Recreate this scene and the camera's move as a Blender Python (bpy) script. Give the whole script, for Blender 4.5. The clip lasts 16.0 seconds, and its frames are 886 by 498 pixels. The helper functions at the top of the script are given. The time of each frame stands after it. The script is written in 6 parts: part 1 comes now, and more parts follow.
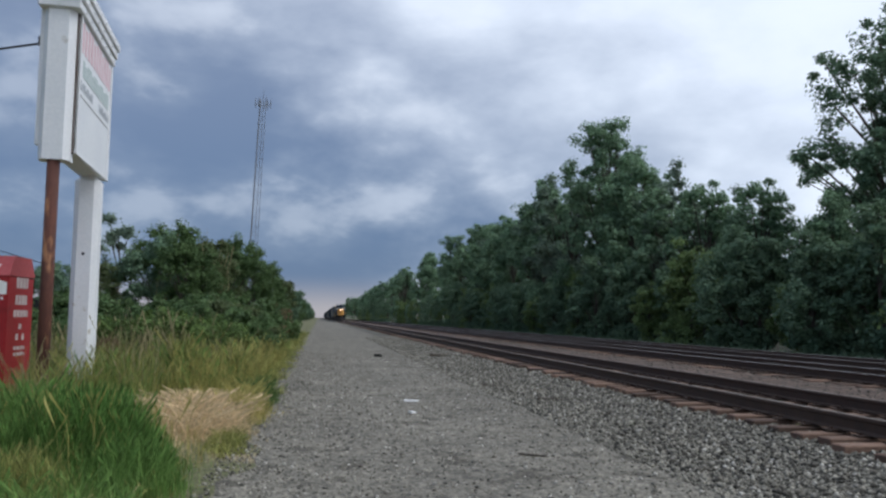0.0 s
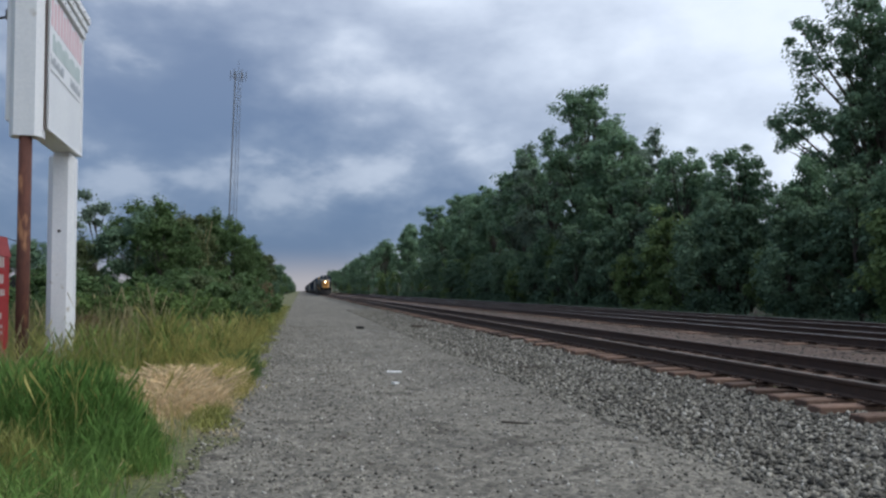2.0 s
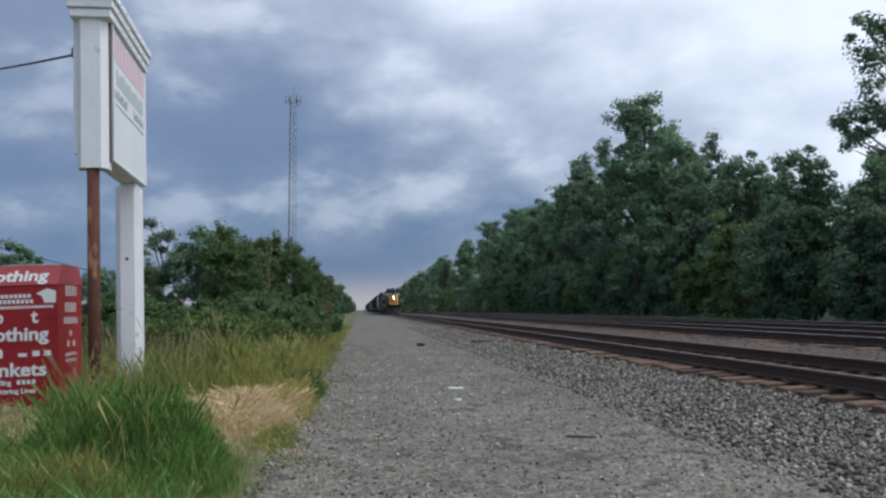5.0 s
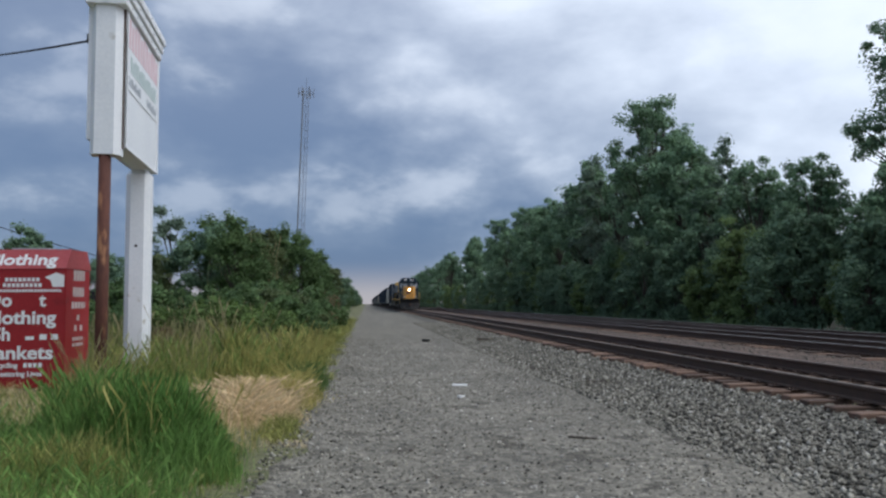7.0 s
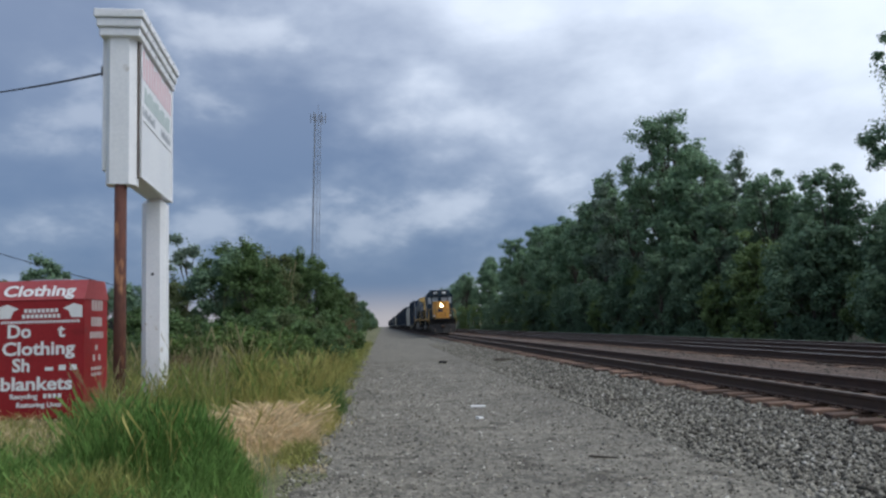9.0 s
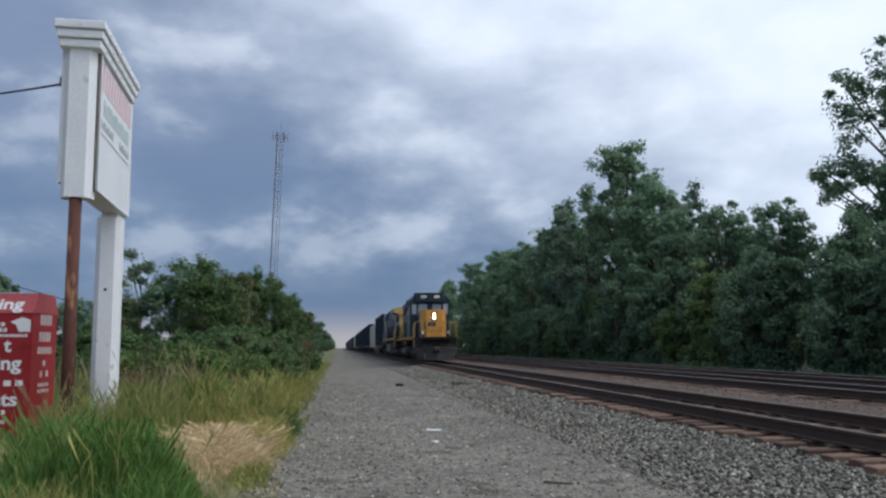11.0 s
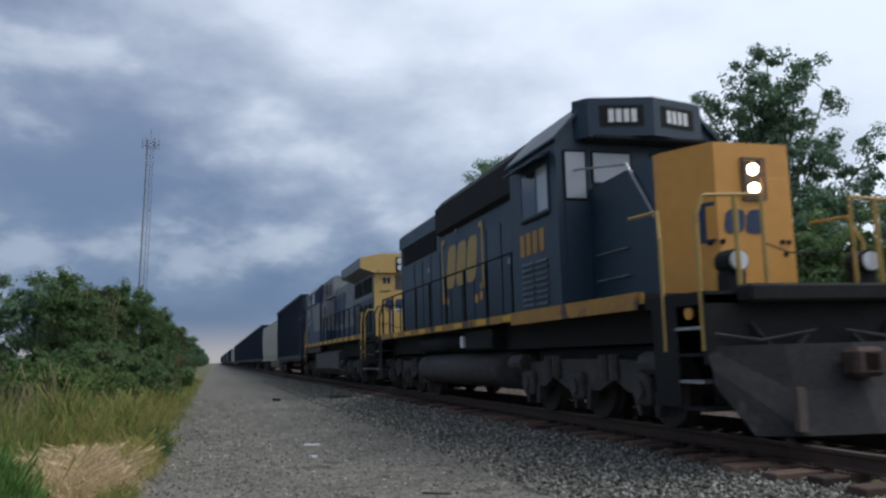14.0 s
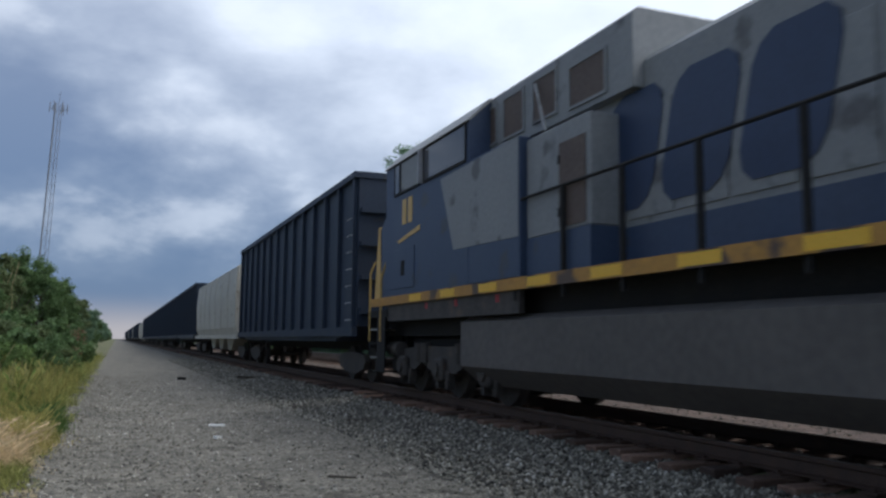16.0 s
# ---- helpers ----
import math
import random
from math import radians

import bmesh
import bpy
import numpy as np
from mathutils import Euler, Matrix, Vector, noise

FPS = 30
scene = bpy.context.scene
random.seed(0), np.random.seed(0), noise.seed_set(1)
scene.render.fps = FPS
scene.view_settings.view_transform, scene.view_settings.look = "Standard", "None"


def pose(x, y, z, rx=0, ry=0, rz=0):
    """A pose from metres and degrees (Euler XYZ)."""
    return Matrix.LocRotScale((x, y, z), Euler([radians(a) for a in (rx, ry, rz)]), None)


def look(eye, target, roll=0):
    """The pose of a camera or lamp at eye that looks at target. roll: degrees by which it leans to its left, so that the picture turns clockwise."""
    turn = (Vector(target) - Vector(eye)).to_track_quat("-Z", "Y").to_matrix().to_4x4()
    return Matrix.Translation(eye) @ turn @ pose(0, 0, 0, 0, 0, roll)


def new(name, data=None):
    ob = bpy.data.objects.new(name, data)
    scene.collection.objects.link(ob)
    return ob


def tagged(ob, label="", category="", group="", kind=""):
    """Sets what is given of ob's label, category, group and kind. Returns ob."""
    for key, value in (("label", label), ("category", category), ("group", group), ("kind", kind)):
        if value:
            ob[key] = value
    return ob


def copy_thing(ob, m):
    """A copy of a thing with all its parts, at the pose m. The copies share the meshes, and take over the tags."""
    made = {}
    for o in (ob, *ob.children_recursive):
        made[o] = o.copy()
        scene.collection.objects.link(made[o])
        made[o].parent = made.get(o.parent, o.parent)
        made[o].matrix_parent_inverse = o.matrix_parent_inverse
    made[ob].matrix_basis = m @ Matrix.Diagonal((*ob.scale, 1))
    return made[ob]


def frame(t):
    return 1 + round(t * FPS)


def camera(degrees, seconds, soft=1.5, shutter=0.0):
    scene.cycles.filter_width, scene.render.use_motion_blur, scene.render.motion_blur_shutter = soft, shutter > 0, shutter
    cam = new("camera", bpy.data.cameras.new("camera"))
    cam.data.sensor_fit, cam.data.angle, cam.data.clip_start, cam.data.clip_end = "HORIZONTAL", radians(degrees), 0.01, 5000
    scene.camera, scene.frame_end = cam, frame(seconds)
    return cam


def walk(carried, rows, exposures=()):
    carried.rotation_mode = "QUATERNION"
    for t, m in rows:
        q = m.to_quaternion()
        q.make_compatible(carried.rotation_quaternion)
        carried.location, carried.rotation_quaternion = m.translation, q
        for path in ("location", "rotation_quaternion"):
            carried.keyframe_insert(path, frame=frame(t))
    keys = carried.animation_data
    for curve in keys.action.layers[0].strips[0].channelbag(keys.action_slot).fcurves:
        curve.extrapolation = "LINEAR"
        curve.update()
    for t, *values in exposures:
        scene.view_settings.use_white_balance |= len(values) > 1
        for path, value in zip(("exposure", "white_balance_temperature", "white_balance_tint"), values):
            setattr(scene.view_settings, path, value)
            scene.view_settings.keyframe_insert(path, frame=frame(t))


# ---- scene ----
# ================= camera =================
EYE = (0.0, 0.0, 1.45)          # road level is z = 0
RAIL_Z = 0.43
TRACK_X = (6.7, 11.9, 15.4)
cam = camera(57.04, 16.0, soft=2.5, shutter=0.15)
# seconds, pitch, lean, heading in degrees
PATH = [
    (0.0, 4.89, -0.71, -8.63),
    (0.5, 4.57, 0.01, -9.83),
    (1.0, 4.66, 0.05, -10.10),
    (1.5, 3.38, 0.23, -9.03),
    (2.0, 2.86, 0.35, -9.94),
    (2.5, 2.43, 0.61, -8.52),
    (3.0, 3.67, 2.08, -8.32),
    (3.5, 4.34, 2.83, -7.92),
    (4.0, 4.72, 2.72, -6.69),
    (4.5, 4.32, 2.49, -5.97),
    (7.0, 3.80, 0.32, -5.36),
    (7.5, 4.11, 0.53, -4.57),
    (8.0, 4.87, 1.29, -4.52),
    (8.5, 5.05, 1.35, -3.88),
    (9.0, 5.30, 1.68, -4.23),
    (9.2, 6.17, 1.95, -5.28),
    (11.3, 7.12, 0.48, -7.39),
    (11.5, 7.36, 0.72, -7.86),
    (12.0, 7.06, 0.58, -8.41),
    (12.5, 7.62, 1.18, -8.45),
    (13.0, 7.14, 1.88, -9.87),
    (13.5, 7.56, 1.99, -12.73),
    (14.0, 7.51, 1.60, -15.59),
    (14.5, 6.52, 0.71, -18.59),
    (15.0, 6.66, 0.56, -20.13),
    (15.5, 6.70, -0.07, -21.13),
    (16.0, 6.45, -0.49, -21.71),
]
walk(cam, [(t, pose(*EYE, 90 + p, l, h)) for t, p, l, h in PATH],
     [(0.0, 0.08), (7.0, 0.14), (12.0, 0.10), (13.5, 0.05), (14.0, 0.0), (15.0, 0.03), (15.5, 0.06), (16.0, 0.18)])

# ================= sky and sun =================
world = bpy.data.worlds.new("world")
scene.world = world
world.use_nodes = True


def sky_nodes():
    nt = world.node_tree
    nt.nodes.clear()
    N = lambda kind: nt.nodes.new(kind)
    L = lambda a, b: nt.links.new(a, b)

    def m(op, a, b=None, clamp=False):
        n = N("ShaderNodeMath")
        n.operation, n.use_clamp = op, clamp
        for i, v in enumerate((a, b)):
            if v is None:
                continue
            if isinstance(v, (int, float)):
                n.inputs[i].default_value = v
            else:
                L(v, n.inputs[i])
        return n.outputs[0]

    def mix(f, a, b):
        n = N("ShaderNodeMix")
        n.data_type = "RGBA"
        for i, v in ((0, f), (6, a), (7, b)):
            if isinstance(v, (int, float)):
                n.inputs[i].default_value = v
            elif isinstance(v, tuple):
                n.inputs[i].default_value = (*v, 1)
            else:
                L(v, n.inputs[i])
        return n.outputs[2]

    def ramp(v, lo, hi):
        n = N("ShaderNodeMapRange")
        n.interpolation_type = "SMOOTHSTEP"
        L(v, n.inputs[0])
        n.inputs[1].default_value, n.inputs[2].default_value = lo, hi
        return n.outputs[0]

    co = N("ShaderNodeTexCoord").outputs["Generated"]
    sep = N("ShaderNodeSeparateXYZ")
    L(co, sep.inputs[0])
    x, y, z = sep.outputs
    flat = N("ShaderNodeCombineXYZ")
    L(x, flat.inputs[0])
    L(y, flat.inputs[1])
    L(m("MULTIPLY", z, 1.9), flat.inputs[2])

    def noise_at(scale, detail, rough, dist, w):
        n = N("ShaderNodeTexNoise")
        n.noise_dimensions = "4D"
        L(flat.outputs[0], n.inputs["Vector"])
        n.inputs["W"].default_value = w
        n.inputs["Scale"].default_value = scale
        n.inputs["Detail"].default_value = detail
        n.inputs["Roughness"].default_value = rough
        n.inputs["Distortion"].default_value = dist
        return n.outputs[0]

    # large banks, billows and thin wisps
    big = noise_at(2.6, 3, 0.5, 0.0, 3.1)
    mid = noise_at(6.2, 8, 0.52, 0.08, 5.3)
    dens = m("ADD", m("MULTIPLY", big, 0.45), m("MULTIPLY", mid, 0.55))
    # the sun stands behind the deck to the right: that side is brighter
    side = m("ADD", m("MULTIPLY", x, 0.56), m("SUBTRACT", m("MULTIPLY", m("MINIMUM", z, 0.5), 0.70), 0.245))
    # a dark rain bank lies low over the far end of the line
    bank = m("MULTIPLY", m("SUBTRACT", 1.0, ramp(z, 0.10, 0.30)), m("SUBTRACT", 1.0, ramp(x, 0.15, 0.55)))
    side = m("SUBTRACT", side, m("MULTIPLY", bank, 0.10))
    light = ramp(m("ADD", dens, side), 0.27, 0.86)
    dark_c = mix(ramp(z, 0.04, 0.42), (0.088, 0.148, 0.270), (0.185, 0.240, 0.360))
    dark_c = mix(m("MULTIPLY", ramp(mid, 0.38, 0.70), 0.32), dark_c, (0.36, 0.43, 0.54))
    cloud = mix(light, dark_c, (0.755, 0.835, 0.965))
    edge = ramp(mid, 0.53, 0.66)
    cloud = mix(m("MULTIPLY", edge, 0.20), cloud, (0.76, 0.81, 0.90))
    # pale warm strip low over the horizon
    low = m("SUBTRACT", 1.0, ramp(z, 0.0, 0.055))
    cloud = mix(m("MULTIPLY", low, 0.7), cloud, (0.46, 0.42, 0.42))
    blue = N("ShaderNodeTexSky")
    blue.sky_type, blue.sun_disc = "NISHITA", False
    blue.sun_elevation, blue.sun_rotation = radians(58), radians(108)
    bg_sky, bg_cloud, add = N("ShaderNodeBackground"), N("ShaderNodeBackground"), N("ShaderNodeAddShader")
    L(blue.outputs[0], bg_sky.inputs[0])
    bg_sky.inputs[1].default_value = 0.012
    L(cloud, bg_cloud.inputs[0])
    bg_cloud.inputs[1].default_value = 1.06
    L(bg_sky.outputs[0], add.inputs[0])
    L(bg_cloud.outputs[0], add.inputs[1])
    out = N("ShaderNodeOutputWorld")
    L(add.outputs[0], out.inputs[0])


sky_nodes()
sun = new("sun", bpy.data.lights.new("sun", "SUN"))
sun.data.energy, sun.data.angle, sun.data.color = 1.3, radians(40), (1.0, 0.98, 0.95)
sun.matrix_world = look((18, -6, 30), (0, 0, 0))
scene.view_settings.exposure = 0.0


# ================= materials =================
def material(name, a, b, rough=0.8, metal=0.0, scale=8.0, fine=60.0, bump=0.3, dist=0.01, spots=None, spot_at=0.62,
             spot_scale=3.0, per_piece=0.0, gloss=0.5, stretch=(1, 1, 1), pebbles=0.0, pebble_mix=0.45):
    """Two colours mixed by a coarse and a fine noise, worn spots of a third colour, relief from the fine noise."""
    mat = bpy.data.materials.new(name)
    mat.use_nodes = True
    nt = mat.node_tree
    bsdf = nt.nodes["Principled BSDF"]
    N = lambda kind: nt.nodes.new(kind)
    co = N("ShaderNodeTexCoord")
    mp = N("ShaderNodeMapping")
    mp.inputs["Scale"].default_value = stretch
    nt.links.new(co.outputs["Object"], mp.inputs[0])

    def tex(s, detail=4.0):
        n = N("ShaderNodeTexNoise")
        n.inputs["Scale"].default_value, n.inputs["Detail"].default_value = s, detail
        nt.links.new(mp.outputs[0], n.inputs["Vector"])
        return n.outputs[0]

    def mix(f, a, b):
        n = N("ShaderNodeMix")
        n.data_type = "RGBA"
        nt.links.new(f, n.inputs[0])
        for i, v in ((6, a), (7, b)):
            if isinstance(v, tuple):
                n.inputs[i].default_value = (*v, 1)
            else:
                nt.links.new(v, n.inputs[i])
        return n.outputs[2]

    def rng(v, lo, hi):
        n = N("ShaderNodeMapRange")
        nt.links.new(v, n.inputs[0])
        n.inputs[1].default_value, n.inputs[2].default_value = lo, hi
        return n.outputs[0]

    coarse, small = tex(scale), tex(fine)
    avg = N("ShaderNodeMath")
    avg.operation = "ADD"
    half = N("ShaderNodeMath")
    half.operation = "MULTIPLY"
    half.inputs[1].default_value = 0.5
    nt.links.new(coarse, avg.inputs[0])
    nt.links.new(small, avg.inputs[1])
    nt.links.new(avg.outputs[0], half.inputs[0])
    col = mix(rng(half.outputs[0], 0.36, 0.64), a, b)
    if spots:
        col = mix(rng(tex(spot_scale, 6.0), spot_at, spot_at + 0.07), col, spots)
    if pebbles:
        # cells of stone size, each with a tone of its own
        height = None
        for k, amount in ((1.0, pebble_mix), (2.3, pebble_mix * 0.7)):
            v = N("ShaderNodeTexVoronoi")
            v.inputs["Scale"].default_value = pebbles * k
            nt.links.new(mp.outputs[0], v.inputs["Vector"])
            bw = N("ShaderNodeRGBToBW")
            nt.links.new(v.outputs["Color"], bw.inputs[0])
            hv = N("ShaderNodeHueSaturation")
            tone = N("ShaderNodeMapRange")
            nt.links.new(bw.outputs[0], tone.inputs[0])
            tone.inputs[1].default_value, tone.inputs[2].default_value = 0.15, 0.85
            tone.inputs[3].default_value, tone.inputs[4].default_value = 1 - amount, 1 + amount
            nt.links.new(tone.outputs[0], hv.inputs["Value"])
            nt.links.new(col, hv.inputs["Color"])
            col = hv.outputs[0]
            height = height or v.outputs["Distance"]
        pb = N("ShaderNodeBump")
        pb.invert = True
        pb.inputs["Strength"].default_value, pb.inputs["Distance"].default_value = 0.7, 0.5 / pebbles
        nt.links.new(height, pb.inputs["Height"])
    if per_piece:
        info = N("ShaderNodeObjectInfo")
        isl = N("ShaderNodeNewGeometry")
        s = N("ShaderNodeMath")
        s.operation = "ADD"
        nt.links.new(info.outputs["Random"], s.inputs[0])
        nt.links.new(isl.outputs["Random Per Island"], s.inputs[1])
        fr = N("ShaderNodeMath")
        fr.operation = "FRACT"
        nt.links.new(s.outputs[0], fr.inputs[0])
        hsv = N("ShaderNodeHueSaturation")
        v = N("ShaderNodeMapRange")
        nt.links.new(fr.outputs[0], v.inputs[0])
        v.inputs[3].default_value, v.inputs[4].default_value = 1 - per_piece, 1 + per_piece
        nt.links.new(v.outputs[0], hsv.inputs["Value"])
        nt.links.new(col, hsv.inputs["Color"])
        col = hsv.outputs[0]
    nt.links.new(col, bsdf.inputs["Base Color"])
    bsdf.inputs["Metallic"].default_value = metal
    bsdf.inputs["Specular IOR Level"].default_value = gloss
    r = N("ShaderNodeMapRange")
    nt.links.new(coarse, r.inputs[0])
    r.inputs[3].default_value, r.inputs[4].default_value = max(rough - 0.12, 0.02), min(rough + 0.12, 1)
    nt.links.new(r.outputs[0], bsdf.inputs["Roughness"])
    if bump:
        bn = N("ShaderNodeBump")
        bn.inputs["Strength"].default_value, bn.inputs["Distance"].default_value = bump, dist
        nt.links.new(small, bn.inputs["Height"])
        if pebbles:
            nt.links.new(pb.outputs[0], bn.inputs["Normal"])
        nt.links.new(bn.outputs[0], bsdf.inputs["Normal"])
    return mat


def leaf_material(name, a, b, per=0.35):
    mat = material(name, a, b, rough=0.6, scale=0.6, fine=9, bump=0, per_piece=per, gloss=0.12)
    nt = mat.node_tree
    bsdf = nt.nodes["Principled BSDF"]
    tr, mx = nt.nodes.new("ShaderNodeBsdfTranslucent"), nt.nodes.new("ShaderNodeMixShader")
    nt.links.new(bsdf.inputs["Base Color"].links[0].from_socket, tr.inputs[0])
    mx.inputs[0].default_value = 0.4
    nt.links.new(bsdf.outputs[0], mx.inputs[1])
    nt.links.new(tr.outputs[0], mx.inputs[2])
    nt.links.new(mx.outputs[0], nt.nodes["Material Output"].inputs[0])
    return mat


def glow(name, color, power):
    mat = bpy.data.materials.new(name)
    mat.use_nodes = True
    b = mat.node_tree.nodes["Principled BSDF"]
    b.inputs["Base Color"].default_value = (*color, 1)
    b.inputs["Emission Color"].default_value = (*color, 1)
    b.inputs["Emission Strength"].default_value = power
    return mat


def glass_like(name, color, rough=0.06):
    mat = bpy.data.materials.new(name)
    mat.use_nodes = True
    b = mat.node_tree.nodes["Principled BSDF"]
    b.inputs["Base Color"].default_value = (*color, 1)
    b.inputs["Roughness"].default_value = rough
    b.inputs["Specular IOR Level"].default_value = 0.8
    return mat


M_GRAVEL = material("packed_gravel", (0.104, 0.095, 0.076), (0.218, 0.201, 0.163), 0.92, scale=0.5, fine=7, bump=0.5, dist=0.02, spots=(0.082, 0.073, 0.056), spot_at=0.57, spot_scale=1.7, pebbles=22, pebble_mix=0.42)
M_BALLAST = material("ballast_bed", (0.066, 0.060, 0.047), (0.125, 0.115, 0.094), 0.95, scale=3, fine=28, bump=0.6, dist=0.03, pebbles=26, pebble_mix=0.55)
M_STONE = material("crushed_limestone", (0.105, 0.098, 0.080), (0.270, 0.255, 0.210), 0.9, scale=12, fine=60, bump=0.3, per_piece=0.9)
M_PALESTONE = material("pale_limestone", (0.28, 0.265, 0.23), (0.45, 0.43, 0.38), 0.9, scale=12, fine=60, bump=0.3, per_piece=0.6)
M_BEDDARK = material("rusty_track_bed", (0.062, 0.040, 0.031), (0.14, 0.096, 0.074), 0.95, scale=2, fine=30, bump=0.6, dist=0.03, pebbles=22, pebble_mix=0.5)
M_RAIL = material("rusty_rail_steel", (0.045, 0.026, 0.018), (0.085, 0.05, 0.034), 0.75, scale=6, fine=50, bump=0.2)
# worn steel, its base colour raised to paint in the sky's grazing reflection
M_RAILHEAD = material("worn_sky_sheen_rail_head", (0.40, 0.39, 0.38), (0.54, 0.53, 0.52), 0.5, 0.45, scale=4, fine=40, bump=0.05)
M_RAILTOP = material("dull_rail_head", (0.15, 0.125, 0.105), (0.24, 0.21, 0.185), 0.55, 0.3, scale=4, fine=40, bump=0.05)
M_TIE = material("weathered_timber", (0.085, 0.050, 0.036), (0.185, 0.115, 0.080), 0.9, scale=3, fine=40, bump=0.6, stretch=(0.3, 2, 2), per_piece=0.7)
M_BLUE = material("dark_blue_enamel", (0.015, 0.034, 0.054), (0.024, 0.050, 0.075), 0.46, scale=0.8, fine=14, bump=0.04, spots=(0.030, 0.038, 0.045), spot_at=0.62, spot_scale=1.3)
M_SILL = material("worn_yellow_sill", (0.36, 0.18, 0.04), (0.52, 0.27, 0.05), 0.6, scale=1.2, fine=14, bump=0.06, spots=(0.10, 0.065, 0.045), spot_at=0.54, spot_scale=1.6)
M_BROWN = material("brown_panel", (0.085, 0.06, 0.05), (0.13, 0.10, 0.085), 0.7, scale=2, fine=18, bump=0.05)
M_MIDBLUE = material("faded_blue_enamel", (0.030, 0.052, 0.100), (0.042, 0.068, 0.125), 0.5, scale=0.9, fine=14, bump=0.04, spots=(0.05, 0.058, 0.075), spot_at=0.62, spot_scale=1.5)
M_GREY = material("weathered_grey_enamel", (0.195, 0.205, 0.210), (0.260, 0.270, 0.272), 0.55, scale=0.8, fine=16, bump=0.05, spots=(0.11, 0.11, 0.112), spot_at=0.60, spot_scale=1.4)
M_YELLOW = material("golden_yellow_enamel", (0.70, 0.32, 0.060), (0.76, 0.36, 0.072), 0.5, scale=0.9, fine=6, bump=0.02, spots=(0.42, 0.21, 0.06), spot_at=0.68, spot_scale=2.2)
M_PALEYEL = material("faded_yellow_enamel", (0.60, 0.385, 0.12), (0.66, 0.43, 0.15), 0.55, scale=0.9, fine=6, bump=0.02, spots=(0.34, 0.19, 0.06), spot_at=0.68, spot_scale=2.5)
M_RAILYEL = material("ochre_rail_paint", (0.42, 0.27, 0.07), (0.52, 0.34, 0.10), 0.55, scale=2, fine=12, bump=0.02, spots=(0.16, 0.09, 0.04), spot_at=0.66)
M_STRIPE = material("reflective_amber", (0.75, 0.42, 0.02), (0.85, 0.50, 0.04), 0.35, scale=4, fine=30, bump=0.02)
M_BLACK = material("grimy_black_steel", (0.012, 0.012, 0.013), (0.028, 0.027, 0.025), 0.8, scale=2, fine=20, bump=0.15, spots=(0.032, 0.028, 0.024), spot_at=0.63, gloss=0.25)
M_TRUCK = material("dusty_cast_steel", (0.038, 0.034, 0.031), (0.088, 0.078, 0.069), 0.8, scale=3, fine=22, bump=0.2, spots=(0.11, 0.082, 0.062), spot_at=0.63)
M_TANK = material("dusty_tank_steel", (0.080, 0.073, 0.067), (0.125, 0.114, 0.104), 0.65, scale=0.9, fine=9, bump=0.04)
M_COUPLER = material("rusty_cast_steel", (0.035, 0.022, 0.018), (0.085, 0.05, 0.038), 0.8, scale=4, fine=24, bump=0.2)
M_PLOW = material("plow_steel", (0.015, 0.015, 0.016), (0.036, 0.034, 0.033), 0.7, scale=1.4, fine=16, bump=0.1, spots=(0.075, 0.062, 0.052), spot_at=0.62, spot_scale=2.4, gloss=0.3)
M_STEEL = material("bare_steel", (0.32, 0.32, 0.33), (0.48, 0.48, 0.49), 0.4, 0.6, scale=5, fine=40, bump=0.05)
M_CARBLACK = material("coal_car_paint", (0.009, 0.018, 0.038), (0.016, 0.032, 0.060), 0.6, scale=1.0, fine=18, bump=0.1, spots=(0.03, 0.031, 0.036), spot_at=0.66)
M_CREAM = material("hopper_cream_paint", (0.42, 0.40, 0.34), (0.56, 0.53, 0.45), 0.6, scale=0.8, fine=18, bump=0.06, spots=(0.24, 0.19, 0.14), spot_at=0.63)
M_SIGNWHITE = material("weathered_white_paint", (0.76, 0.78, 0.80), (0.87, 0.88, 0.89), 0.55, scale=1.5, fine=25, bump=0.06, spots=(0.56, 0.53, 0.48), spot_at=0.68, spot_scale=3)
M_SIGNFACE = material("white_acrylic", (0.74, 0.76, 0.78), (0.82, 0.84, 0.85), 0.45, scale=1.2, fine=20, bump=0.02)
M_SIGNRED = material("faded_red_print", (0.66, 0.42, 0.46), (0.75, 0.54, 0.57), 0.6, scale=4, fine=20, bump=0)
M_SIGNGREEN = material("faded_green_print", (0.40, 0.50, 0.49), (0.52, 0.60, 0.59), 0.6, scale=4, fine=20, bump=0)
M_SIGNGREY = material("faded_grey_print", (0.36, 0.39, 0.42), (0.46, 0.49, 0.52), 0.6, scale=4, fine=20, bump=0)
M_RUST = material("rusted_pipe", (0.065, 0.024, 0.018), (0.13, 0.048, 0.032), 0.85, scale=4, fine=30, bump=0.3, spots=(0.32, 0.15, 0.075), spot_at=0.61, spot_scale=5, stretch=(1, 1, 0.3))
M_BINRED = material("faded_red_enamel", (0.27, 0.013, 0.017), (0.34, 0.022, 0.026), 0.45, scale=1.4, fine=18, bump=0.03, spots=(0.21, 0.014, 0.016), spot_at=0.62, spot_scale=2, gloss=0.35)
# bin roof: a paler red than the body
M_BINROOF = material("paler_red_enamel", (0.36, 0.050, 0.055), (0.43, 0.085, 0.088), 0.5, scale=2, fine=18, bump=0.04)
M_WORNWHITE = material("worn_white_print", (0.42, 0.36, 0.35), (0.56, 0.50, 0.48), 0.6, scale=6, fine=30, bump=0)
M_WHITE = material("white_lettering", (0.76, 0.76, 0.75), (0.85, 0.85, 0.84), 0.5, scale=6, fine=30, bump=0)
